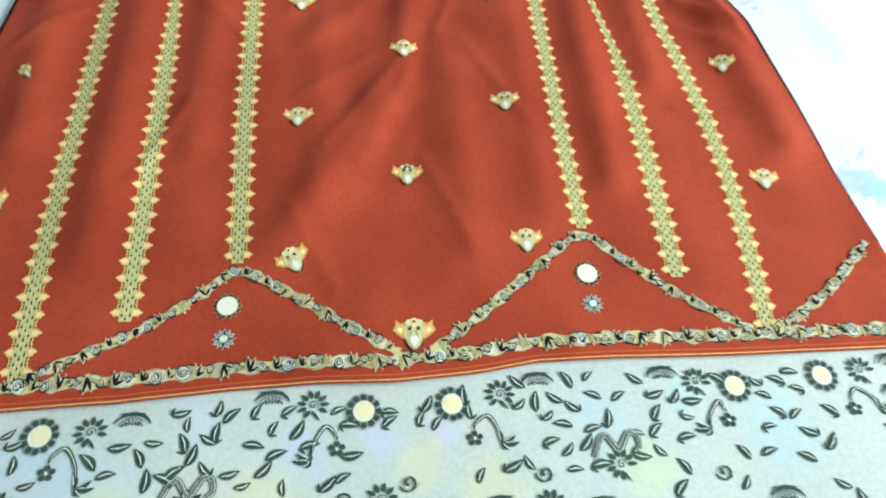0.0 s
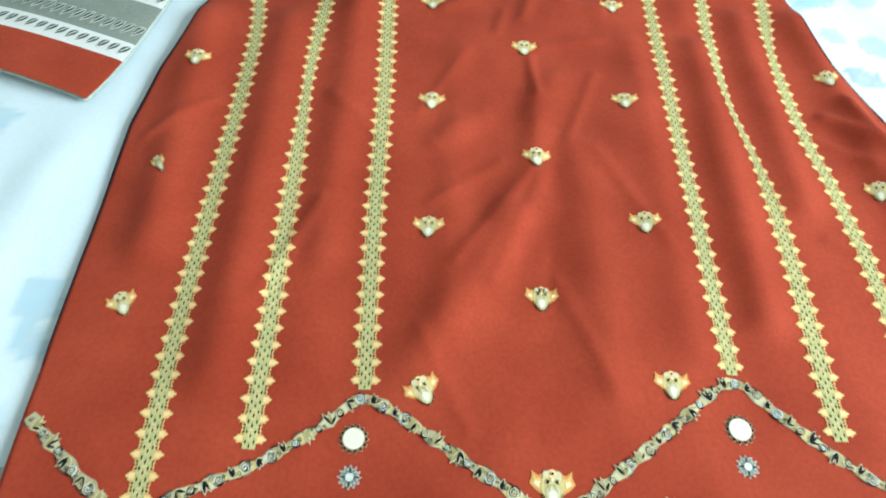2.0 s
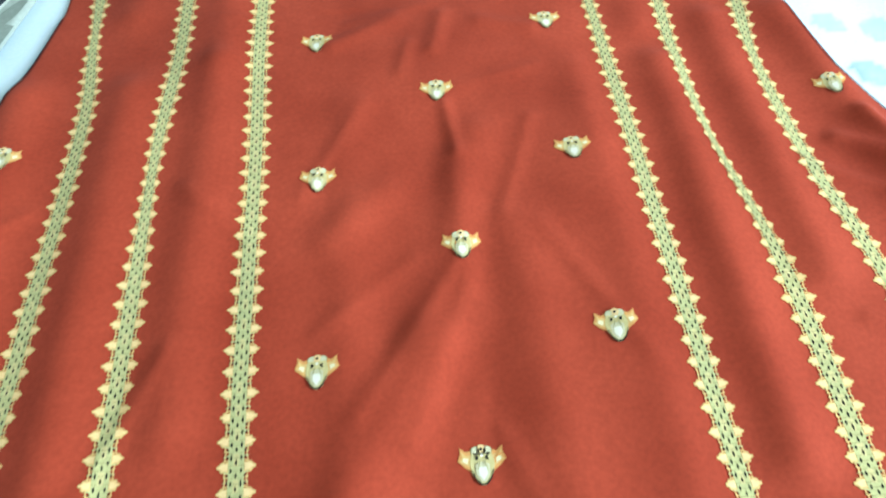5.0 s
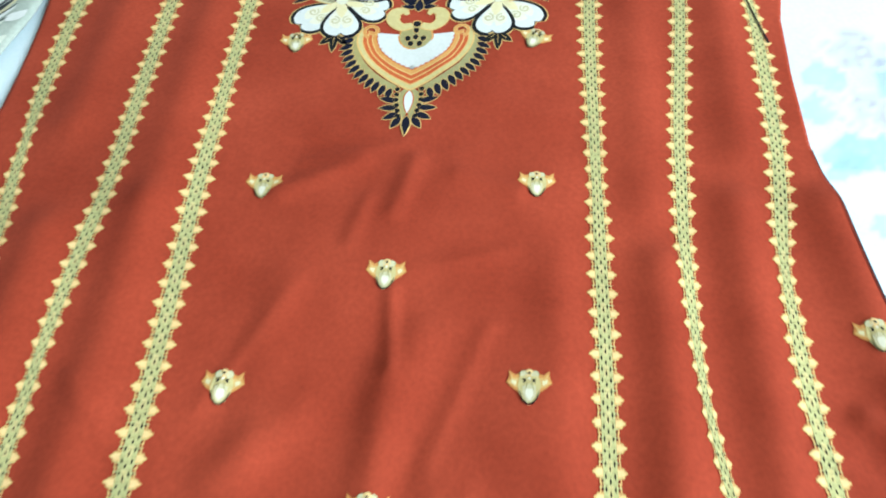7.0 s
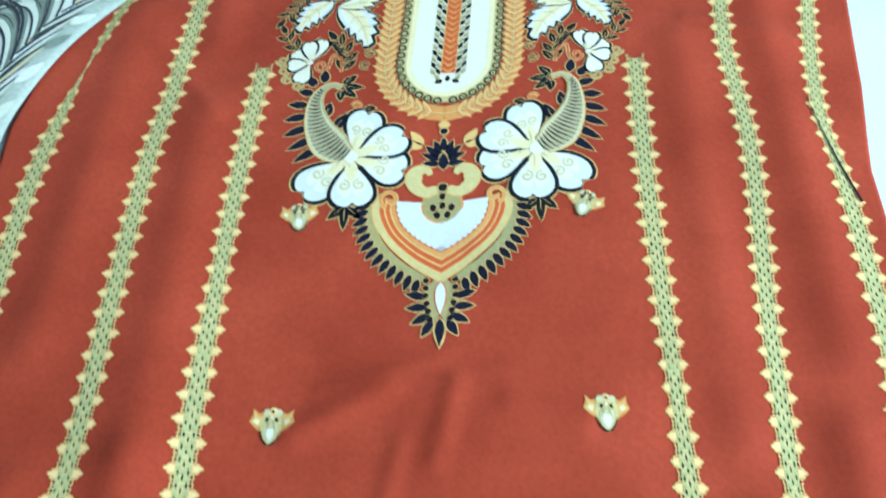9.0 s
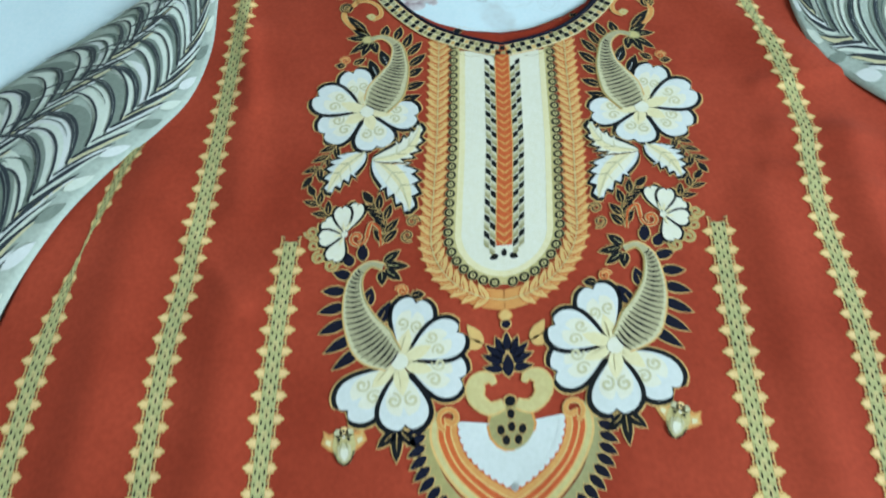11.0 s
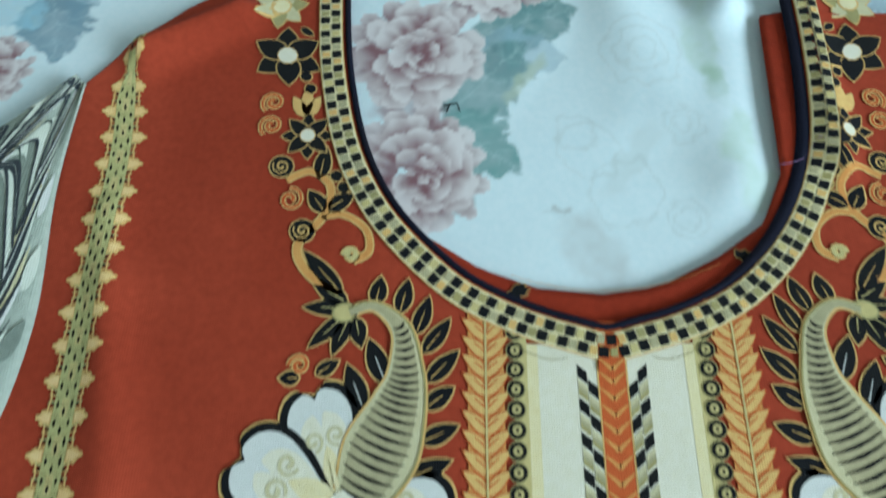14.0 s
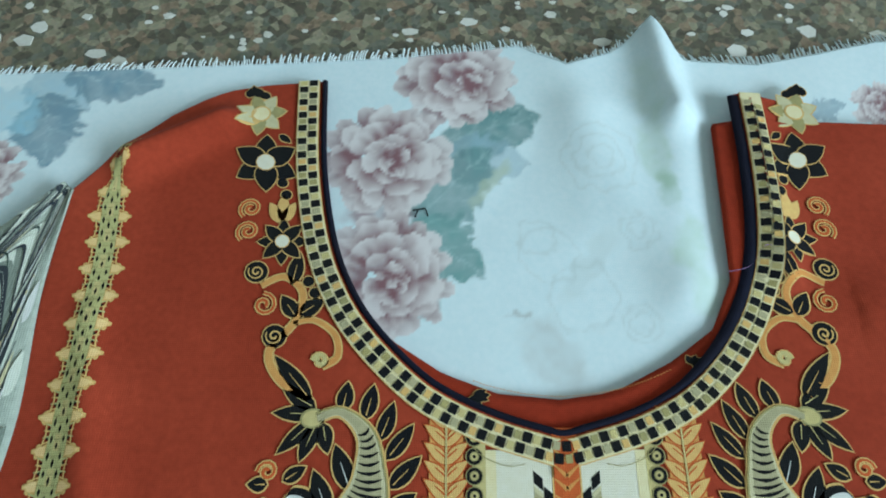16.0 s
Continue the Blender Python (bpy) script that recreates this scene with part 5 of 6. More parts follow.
for centre, width in STRIPES:
    y0, y1 = centre[0][0] - 0.006, centre[-1][0]
    path = bow([(x, y) for y, x in centre], 10)
    table = [(y, x) for x, y in path]

    def place(u, v, table=table, width=width):
        return lerp_at(table, v) + u * 0.94 * lerp_at(width, v), v

    teeth, core, slits, net = (Print(kameez_height, place) for _ in range(4))
    n = int((y1 - y0) / PITCH)
    for i in range(n):
        y = y0 + PITCH * (i + 0.5)
        for s in (-1, 1):
            d = rng.uniform(-0.0004, 0.0004)
            # rounded scallop of three loops on a narrow neck
            teeth.add([(s * 0.0036, y - 0.0026), (s * 0.0056, y - 0.0020), (s * 0.0066, y - 0.0027), (s * 0.0074, y - 0.0021), (s * (0.0078 + d), y - 0.0010), (s * (0.0091 + d), y - 0.0006), (s * (0.0092 + d), y + 0.0006),
                       (s * (0.0078 + d), y + 0.0011), (s * 0.0074, y + 0.0020), (s * 0.0064, y + 0.0024), (s * 0.0055, y + 0.0017), (s * 0.0036, y + 0.0024)], GOLD, 0)
            teeth.add([(s * 0.0040, y - 0.0016), (s * 0.0064, y - 0.0015), (s * (0.0076 + d), y - 0.0005), (s * (0.0086 + d), y), (s * (0.0076 + d), y + 0.0006), (s * 0.0062, y + 0.0014), (s * 0.0040, y + 0.0015)], PEACH, 1)
            # threads that fan out between the scallops, with dark holes
            for k in range(4):
                f = (k - 1.5) / 1.5
                net.stroke([(s * 0.0036, y + PITCH / 2 + f * 0.0026), (s * 0.0050, y + PITCH / 2 + f * 0.0031), (s * 0.0060, y + PITCH / 2 + f * 0.0036)], 0.0006, 0.0004, LIME if k % 2 else GOLD, 0)
            net.stroke([(s * 0.0056, y + 0.0018), (s * 0.0050, y + PITCH / 2), (s * 0.0056, y + PITCH - 0.0020)], 0.0006, 0.0006, GOLD, 0)
            for f in (-0.5, 0.5):
                v = y + PITCH / 2 + f * 0.0030
                slits.add([(s * 0.0038, v - 0.0008), (s * 0.0048, v), (s * 0.0038, v + 0.0008)], BLACK, 1)
        for k in range(2):
            a, b = y - PITCH / 2 + k * PITCH / 2, y - PITCH / 2 + (k + 1) * PITCH / 2
            for u0, u1, mat in ((-0.0037, -0.0013, LIME), (-0.0013, 0.0013, STRAW if k else LIME), (0.0013, 0.0037, LIME)):
                core.add([(u0, a), (u1, a), (u1, b), (u0, b)], mat, 1)
            for col in range(3):
                u = -0.0024 + 0.0024 * col
                v = (a + b) / 2 + (0.0010 if col != 1 else -0.0012)
                h = rng.uniform(0.0012, 0.0018)
                slits.add([(u, v - h), (u + 0.00055, v), (u, v + h), (u - 0.00055, v)], BLACK, 2)
                slits.stroke([(u - 0.0012, v + 0.0022), (u, v + 0.0019), (u + 0.0012, v + 0.0022)], 0.0003, 0.0003, OLIVE, 2)
    ob = core.done("lace_stripe", kameez, "gold lace stripe with scalloped edges")
    teeth.done("scallop_edge", ob)
    tagged(net.done("lace_net", ob), kind="stuff")
    tagged(slits.done("lace_openwork", ob), kind="stuff")

# ---- butterfly motifs ----


def butterfly(x, y, turn=0.0, size=1.0, fold=1.0):
    c, s = math.cos(turn) * size, math.sin(turn) * size

    def place(u, v):
        u *= fold
        return x + u * c - v * s, y + u * s + v * c

    p = Print(kameez_height, place)
    for k in (-1, 1):
        p.add([(k * 0.0026, 0.0012), (k * 0.0040, 0.0060), (k * 0.0066, 0.0050), (k * 0.0096, 0.0072), (k * 0.0094, 0.0045), (k * 0.0108, 0.0012), (k * 0.0078, -0.0016), (k * 0.0052, -0.0034), (k * 0.0028, -0.0010)], AMBER, 0)
        p.add([(k * 0.0048, 0.0036), (k * 0.0072, 0.0036), (k * 0.0090, 0.0056), (k * 0.0086, 0.0030), (k * 0.0100, 0.0010), (k * 0.0070, -0.0008), (k * 0.0050, -0.0020)], GOLD, 1)
        p.add([(k * 0.0058, 0.0020), (k * 0.0082, 0.0026), (k * 0.0086, 0.0010), (k * 0.0064, -0.0004)], BUTTER, 2)
        p.disc((k * 0.0026, 0.0052), 0.0019, HORN, 1, OLIVE, 0.0003, n=9)
    p.disc((0, 0.0056), 0.0022, PEACH, 1, GOLD, 0.0003, n=10)
    p.add([(-0.0044, 0.0044), (0.0044, 0.0044), (0.0054, 0.0), (0.0048, -0.0040), (0.0030, -0.0078), (0.0010, -0.0096), (-0.0010, -0.0096), (-0.0030, -0.0078), (-0.0048, -0.0040), (-0.0054, 0.0)], STRAW, 2)
    p.stroke([(-0.0046, -0.0030), (-0.0034, -0.0068), (-0.0012, -0.0092), (0.0012, -0.0092), (0.0034, -0.0068), (0.0046, -0.0030)], 0.0003, 0.0003, BLACK, 3, mid=0.0009)
    p.add([(-0.0032, -0.0008), (-0.0012, 0.0004), (0.0012, 0.0004), (0.0032, -0.0008), (0.0030, -0.0050), (0.0010, -0.0082), (-0.0010, -0.0082), (-0.0030, -0.0050)], HORN, 4)
    p.add([(-0.0018, -0.0020), (0.0018, -0.0020), (0.0018, -0.0052), (0.0, -0.0076), (-0.0018, -0.0052)], CREAM, 5)
    for k in (-1, 1):
        p.add([(k * 0.0014, 0.0026), (k * 0.0030, 0.0032), (k * 0.0026, 0.0020), (k * 0.0032, 0.0010), (k * 0.0018, 0.0014)], BLACK, 5)
        p.stroke([(k * 0.0010, 0.0010), (k * 0.0020, -0.0030)], 0.0006, 0.0002, OLIVE, 6)
    p.disc((0, 0.0058), 0.0007, BLACK, 5, n=7)
    p.disc((0, 0.0030), 0.0007, CREAM, 6, n=7)
    p.done("butterfly_motif", kameez, "gold and cream butterfly motif")


for x, y in ((-0.004, 0.407), (0.001, 0.290), (0.0, 0.177), (-0.080, 0.459), (-0.076, 0.342), (-0.073, 0.225), (-0.082, 0.571), (0.074, 0.469), (0.071, 0.351), (0.071, 0.236), (0.073, 0.123)):
    butterfly(x, y, 0.35 * (x < -0.07) * (y > 0.5) * 0.3 - (0.4 if (x > 0 and y > 0.55) else 0))
butterfly(0.072, 0.582, -0.35)
butterfly(-0.071, 0.112, 0.5)
butterfly(0.0, 0.062, 0.0, 1.15)
for x, y, turn, fold in ((0.237, 0.387, 0.1, 0.9), (0.243, 0.275, -0.1, 0.9), (0.245, 0.169, -0.1, 1.0), (-0.257, 0.368, 0.0, 0.95), (-0.253, 0.157, 0.5, 0.85), (-0.258, 0.262, 0.6, 0.45)):
    butterfly(x, y, turn, 1.0, fold)

# ---- floral bands at the hem ----


def floral_band(line, width, name, label):
    """A narrow garland: pale ground with wavy edges, dark leaves and pale green buds."""
    p = on_kameez()
    path = even(line, 0.0035)
    n = len(path)
    sides = []
    for i, (x, y) in enumerate(path):
        a, b = path[max(0, i - 1)], path[min(n - 1, i + 1)]
        d = math.hypot(b[0] - a[0], b[1] - a[1])
        sides.append((x, y, -(b[1] - a[1]) / d, (b[0] - a[0]) / d, width / 2 * (0.80 + 0.20 * math.sin(i * 1.3))))
    def quad(q, a, b, ga, gb, mat, k):
        q.add([(a[0] + a[2] * (a[4] + ga), a[1] + a[3] * (a[4] + ga)), (a[0] - a[2] * (a[4] + ga), a[1] - a[3] * (a[4] + ga)), (b[0] - b[2] * (b[4] + gb), b[1] - b[3] * (b[4] + gb)), (b[0] + b[2] * (b[4] + gb), b[1] + b[3] * (b[4] + gb))], mat, k)

    ragged = [rng.uniform(-0.0012, 0.0001) for _ in range(n)]
    tone = DUN
    for i in range(n - 1):
        quad(p, sides[i], sides[i + 1], ragged[i], ragged[i + 1], GOLD if i % 5 == 2 else DUN, 0)
        if i % 2 == 0:
            tone = rng.choice((DUN, DUN, OLIVE, HORN, STRAW))
        quad(p, sides[i], sides[i + 1], ragged[i] - 0.0005, ragged[i + 1] - 0.0005, tone, 1)
    ob = p.done(name, kameez, label)
    bits = on_kameez()
    for i in range(1, n - 1):
        x, y, nx, ny, w = sides[i]
        tx, ty = ny, -nx
        s = 1 if rng.random() < 0.5 else -1

        def at(u, v):
            return x + tx * u * w + nx * v * s * w, y + ty * u * w + ny * v * s * w

        kind = i % 4
        if kind == 0:
            # pale bud in a dark cup
            bits.disc(at(0.0, 0.1), w * 0.80, PALE if i % 8 else HORN, 1, BLACK, 0.0003, n=12)
            bits.stroke([at(-0.62, 0.30), at(-0.48, 0.72), at(0.0, 0.92), at(0.48, 0.72), at(0.62, 0.30)], 0.0003, 0.0003, BLACK, 4, mid=0.0008)
            bits.spiral(at(0.0, 0.12), w * 0.52, 1.25, rng.uniform(0, 6.3), s, rng.choice((HORN, PALE, HORN)), 0.0009, 3, BLACK)
            bits.stroke([at(-0.30, -0.30), at(0.0, -0.42), at(0.30, -0.25)], 0.0003, 0.0002, TEAL, 4, mid=0.0007)
        elif kind == 2:
            # curled leaf with gold edge
            for b in (0.35, 1.05, 1.75):
                bits.leaf(at(0.0, -0.6), at(1.15 * math.cos(b), -0.6 + 1.85 * math.sin(b)), rng.uniform(0.0013, 0.0019), BLACK if rng.random() < 0.75 else OLIVE, HORN, 3, 0.0006)
        elif rng.random() < 0.75:
            c = at(rng.uniform(-0.3, 0.3), rng.uniform(-0.5, 0.3))
            bits.spiral(c, w * 0.34, 1.1, rng.uniform(0, 6.3), s, BLACK, 0.0006, 3)
            bits.stroke([at(-0.6, -0.75), at(0.0, -0.95), at(0.6, -0.7)], 0.0003, 0.0003, TEAL if i % 3 else BLACK, 3, mid=0.0008)
    tagged(bits.done("garland_foliage", ob, "dark leaves and pale buds"), kind="stuff")


hem_line = [(-0.28 + 0.01 * i, lerp_at(HEM, -0.28 + 0.01 * i) + 0.0125) for i in range(60)]
floral_band(hem_line, 0.0105, "hem_garland", "olive and gold floral border above the hem")
for pts in ([(-0.281, 0.086), (-0.262, 0.070), (-0.243, 0.054), (-0.228, 0.044)], [(-0.212, 0.040), (-0.160, 0.0645), (-0.125, 0.089), (-0.105, 0.1055), (-0.082, 0.096), (-0.050, 0.0755), (-0.008, 0.0495)],
            [(0.010, 0.0505), (0.045, 0.077), (0.080, 0.106), (0.109, 0.126), (0.130, 0.110), (0.160, 0.084), (0.203, 0.0565)], [(0.217, 0.0565), (0.260, 0.083), (0.298, 0.117)]):
    floral_band(bow(pts, 5), 0.0088, "zigzag_garland", "olive and gold floral zigzag band")
for x, y, r in ((-0.107, 0.083, 0.0062), (0.108, 0.0985, 0.0066)):
    p = on_kameez()
    for k in range(14):
        a = 6.2832 * k / 14
        p.leaf((x + r * 0.7 * math.cos(a), y + r * 0.7 * math.sin(a)), (x + r * 1.32 * math.cos(a), y + r * 1.32 * math.sin(a)), r * 0.34, BLACK, DUN, 0, 0.0003)
    p.disc((x, y), r * 0.95, CREAM, 3, OLIVE, 0.0004)
    p.done("medallion_print", kameez, "cream medallion ringed with black")
    p = on_kameez()
    for k in range(12):
        a = 6.2832 * k / 12
        p.leaf((x, y - 0.0205), (x + 0.0062 * math.cos(a), y - 0.0205 + 0.0062 * math.sin(a)), 0.0018, SAGE if k % 3 else TEAL, PALE, 0, 0.0004)
    p.disc((x, y - 0.0205), 0.0022, PALE, 3)
    p.done("rosette_print", kameez, "small green rosette")
# thin navy line just inside each side edge, widest midway
for side, table in ((-1, LEFT), (1, RIGHT)):
    p = Print(kameez_height)
    p.stroke([(lerp_at(table, y) - side * 0.0004, y) for y in (0.115 + 0.005 * k for k in range(78))], 0.0006, 0.0006, NAVY, 1, mid=0.0016)
    p.done("side_edge_line", kameez, "thin navy line along the side slit")
p = on_kameez()
for d, mat in ((0.0040, ORANGE), (0.0012, GOLD)):
    p.stroke([(x, y - 0.0125 + d) for x, y in hem_line], 0.0006, 0.0006, mat, 0)
p.done("hem_stitching", kameez, "hem stitching lines")
# shade of a crease, painted as a thin black stroke over the stripe
p = on_kameez()
p.stroke(bow([(0.2045, 0.655), (0.2075, 0.635), (0.2115, 0.612), (0.2165, 0.590), (0.2180, 0.583)], 5), 0.0006, 0.0016, BLACK, 4)
p.done("crease_shade_line", kameez, "crease shade painted as a black line through the stripe")
lv = bow([(0.066, 0.876, 0.006), (0.074, 0.8775, 0.0085), (0.080, 0.885, 0.0095), (0.085, 0.8845, 0.0085), (0.090, 0.8795, 0.0075), (0.094, 0.883, 0.0072)], 6)
tv, tf = [], []
for i, (x, y, z) in enumerate(lv):
    for j in range(4):
        t = 1.5708 * j
        tv.append((x + 0.00018 * math.cos(t), y + 0.00018 * math.cos(t), z + 0.00018 * math.sin(t)))
    if i:
        tf += [((i - 1) * 4 + j, (i - 1) * 4 + (j + 1) % 4, i * 4 + (j + 1) % 4, i * 4 + j) for j in range(4)]
part("loose_thread", mesh_of("loose_thread", tv, tf, [LILAC]), kameez, "loose lilac sewing thread")

# ---- sleeves ----


def sleeve(inner, outer, name, seed, cuff):
    a, b = bow(inner, 8), bow(outer, 8)
    n, cols = len(a), 24
    rows = []

    def at(t, w):
        i = min(n - 1.001, max(0.0, t * (n - 1)))
        k, f = int(i), i - int(i)
        p0 = [a[k][c] + (a[k + 1][c] - a[k][c]) * f for c in (0, 1)]
        p1 = [b[k][c] + (b[k + 1][c] - b[k][c]) * f for c in (0, 1)]
        return p0[0] + (p1[0] - p0[0]) * w, p0[1] + (p1[1] - p0[1]) * w

    def high(t, w):
        return 0.0074 + 0.0045 * math.sin(math.pi * min(1, max(0, w))) ** 0.6 * step(0.0, 0.15, t) + 0.0015 * math.sin(9 * t + 5 * w + seed)

    for i in range(n):
        t = i / (n - 1)
        row = []
        for j in range(cols + 1):
            w = j / cols
            x, y = at(t, w)
            row.append((x, y, high(t, w)))
        first, last = row[0], row[-1]
        row = [(first[0], first[1], 0.0035)] + row + [(last[0], last[1], 0.0012)]
        rows.append(row)
    me = sheet_mesh(name, rows, SLEEVE)
    ob = thick(part(name, me, kameez, "grey-green printed sleeve with dark feather strokes"), 0.0008)
    local = random.Random(seed)

    long, broad = (0.74, 0.165) if cuff else (0.40, 0.155)

    class Fast(Print):
        """Shapes in metres along and across the sleeve."""

        def add(self, points, mat, layer=0):
            start = len(self.verts)
            for s, q in points:
                t, w = min(1.0, max(0.0, s / long)), min(1.0, max(0.0, q / broad))
                x, y = at(t, w)
                self.verts.append((x, y, high(t, w) + 0.0005 + 0.00015 * layer))
            self.faces.append(tuple(range(start, len(self.verts))))
            self.index.append(PALETTE.index(mat))

    end = long * (0.882 if cuff else 1.0)
    for q0, reach in ((0.030, 1.0), (0.098, 0.85)):
        s, k = 0.018, 0
        while s < end - 0.004:
            size = local.uniform(0.85, 1.35)
            barb = [(max(0.0, s - dx * size), q0 + dy * reach * size) for dx, dy in ((0.0, 0.0), (0.014, 0.007), (0.030, 0.020), (0.039, 0.037), (0.036, 0.054), (0.024, 0.068), (0.010, 0.076))]
            barb = bow([c for c in barb if 0.001 < c[1] < broad - 0.001], 4)
            p = Fast(None)
            if len(barb) > 6:
                p.stroke(barb, 0.0060, 0.0012, (PALE, SAGE, WHITE, PALE, SAGE)[k % 5], k % 3, mid=0.0200)
                p.stroke([(min(end, along + 0.0030), q) for along, q in barb], 0.0020, 0.0006, (SAGE, PALE)[k % 2], 4, mid=0.0080)
                dark = [(min(end, along + 0.0062), q) for along, q in barb]
                p.stroke(dark, 0.0018, 0.0005, SLATE, 6, mid=(0.0074, 0.0026, 0.0052, 0.0022)[k % 4])
                if k % 2:
                    p.stroke([(max(0.0, along - 0.0050), q) for along, q in barb[8:-6]], 0.0004, 0.0003, TEAL, 6, mid=0.0014)
                else:
                    for along, q in even(dark[4:-4], 0.0026):
                        p.disc((along, q), 0.00045, PALE, 9, n=5)
            twig = bow([(max(0.0, s - dx * size), max(0.001, q0 - dy)) for dx, dy in ((0.0, 0.0), (0.014, 0.004), (0.030, 0.009), (0.048, 0.016))], 3)
            p.stroke([(min(end, along + 0.005), q) for along, q in twig], 0.0030, 0.0006, (PALE, HORN, WHITE)[k % 3], 5, mid=0.0075)
            p.stroke(twig, 0.0018, 0.0004, SLATE, 7, mid=(0.0044, 0.0024)[k % 2])
            if q0 < 0.05 and k % 2 == 0:
                p.leaf((max(0.004, s - 0.012), 0.014), (max(0.002, s - 0.036), 0.004), 0.010, (PALE, SAGE, WHITE)[k // 2 % 3], None, 3)
            p.done("feather_print", ob, "pale feather barb with dark dotted edge")
            s += local.uniform(0.0150, 0.0215)
            k += 1
    if cuff:
        p = Fast(None)
        for t0, t1, mat in ((0.800 * long, 0.917 * long, SAGE), (0.840 * long, 0.856 * long, WHITE), (0.896 * long, 0.917 * long, WHITE), (0.917 * long, long, RED)):
            for i in range(30):
                for k in range(3):
                    a0, a1 = t0 + (t1 - t0) * k / 3, t0 + (t1 - t0) * (k + 1) / 3
                    p.add([(a0, broad * i / 30), (a1, broad * i / 30), (a1, broad * (i + 1) / 30), (a0, broad * (i + 1) / 30)], mat, 10 if mat is SAGE else 11)
        for t0 in (0.848 * long, 0.884 * long, 0.906 * long):
            for i in range(20):
                q = broad * (i + 0.5) / 20
                p.leaf((t0 - 0.0040, q - 0.003), (t0 + 0.0036, q + 0.003), 0.0044, SLATE if i % 3 else TEAL, PALE, 12, 0.0006, bend=0.0010)
                p.stroke([(t0 - 0.0035, q - 0.002), (t0, q + 0.0008), (t0 + 0.003, q + 0.0026)], 0.0010, 0.0006, PALE, 15)
        p.done("cuff_band", ob, "rust-red cuff with white and green border bands")
    return ob


sleeve([(-0.186, 0.912), (-0.187, 0.868), (-0.184, 0.820), (-0.190, 0.780), (-0.205, 0.752), (-0.228, 0.722), (-0.248, 0.685), (-0.262, 0.635), (-0.264, 0.590), (-0.274, 0.549), (-0.295, 0.452), (-0.313, 0.362), (-0.327, 0.320)],
       [(-0.188, 0.914), (-0.222, 0.881), (-0.246, 0.853), (-0.270, 0.829), (-0.300, 0.800), (-0.330, 0.765), (-0.360, 0.720), (-0.385, 0.670), (-0.405, 0.620), (-0.425, 0.570), (-0.455, 0.490), (-0.480, 0.405), (-0.493, 0.368)], "sleeve", 3, True)
sleeve([(0.190, 0.904), (0.186, 0.868), (0.187, 0.830), (0.194, 0.800), (0.205, 0.785), (0.222, 0.765), (0.242, 0.753), (0.265, 0.748), (0.330, 0.740), (0.420, 0.720), (0.480, 0.700)],
       [(0.192, 0.906), (0.205, 0.904), (0.222, 0.905), (0.240, 0.906), (0.260, 0.906), (0.280, 0.905), (0.305, 0.904), (0.330, 0.903), (0.380, 0.900), (0.450, 0.890), (0.520, 0.880)], "sleeve", 8, False)

# ---- printed white cloth under the hem ----


def lawn_height(x, y):
    flat = step(-0.01, 0.03, y)
    return 0.0032 - 0.0009 * flat + (0.0010 * noise.noise(Vector((x * 12, y * 12, 7.0))) + 0.0012 * math.sin(x * 30 + 8 * y)) * (1 - 0.9 * flat)


lawn = tagged(new("printed_cloth"), "white cloth with dark green floral print under the hem", "cloth")
rows = [[(-0.34 + 0.0075 * j, -0.36 + 0.42 * i / 60, lawn_height(-0.34 + 0.0075 * j, -0.36 + 0.42 * i / 60) * (1 if i < 57 else 0.6)) for j in range(95)] for i in range(61)]
thick(part("lawn_cloth", sheet_mesh("lawn_cloth", rows, TROUSER), lawn), 0.0008)


def on_lawn():
    return Print(lawn_height, lift=0.0005)


FLOWERS = ((-0.194, 0.012), (-0.029, 0.0185), (0.019, 0.0205), (0.182, 0.0245), (0.236, 0.0285), (-0.11, -0.045), (0.12, -0.05))
DAISIES = ((-0.169, 0.013), (-0.056, 0.023), (0.046, 0.025), (0.16, 0.028), (0.261, 0.031), (-0.116, -0.026), (0.107, -0.016), (0.066, -0.035), (-0.24, 0.0))
FANS = ((-0.149, 0.018), (-0.078, 0.027), (0.068, 0.032), (0.141, 0.033), (0.283, 0.036))
CURLS = ((0.065, -0.019), (-0.006, -0.02))
SCROLLS = ((-0.116, -0.015), (0.107, -0.002))
DROOPS = (((-0.171, -0.015), (-0.179, 0.005), (-0.186, -0.007)), ((-0.056, -0.006), (-0.049, 0.011), (-0.043, -0.001)), ((0.044, -0.002), (0.038, 0.013), (0.03, 0.001)), ((0.162, 0.001), (0.17, 0.016), (0.173, 0.005)), ((0.263, 0.008), (0.254, 0.02), (0.248, 0.008)))
LEAVES = ((-0.210, 0.014), (-0.205, 0.008), (-0.153, 0.005), (-0.120, 0.015), (-0.106, 0.023), (-0.105, 0.010), (-0.109, 0.007), (-0.122, 0.005), (-0.117, -0.001), (-0.097, -0.011), (-0.090, -0.017), (-0.138, -0.013),
          (-0.157, -0.010), (-0.167, -0.011), (-0.172, -0.015), (-0.076, 0.011), (-0.086, 0.002), (-0.064, 0.010), (-0.057, 0.001), (-0.074, -0.003), (-0.015, 0.017), (-0.015, 0.012), (0.005, 0.021), (0.002, 0.013),
          (0.056, 0.019), (0.066, 0.020), (0.071, 0.012), (0.098, 0.022), (0.113, 0.021), (0.104, 0.009), (0.071, -0.003), (0.079, -0.007), (0.095, 0.003), (0.064, -0.019), (0.137, 0.034), (0.155, 0.031), (0.134, 0.022),
          (0.145, 0.020), (0.133, 0.011), (0.171, 0.005), (0.195, 0.027), (0.197, 0.018), (0.218, 0.021), (0.217, 0.031), (-0.129, -0.013), (-0.124, -0.010))


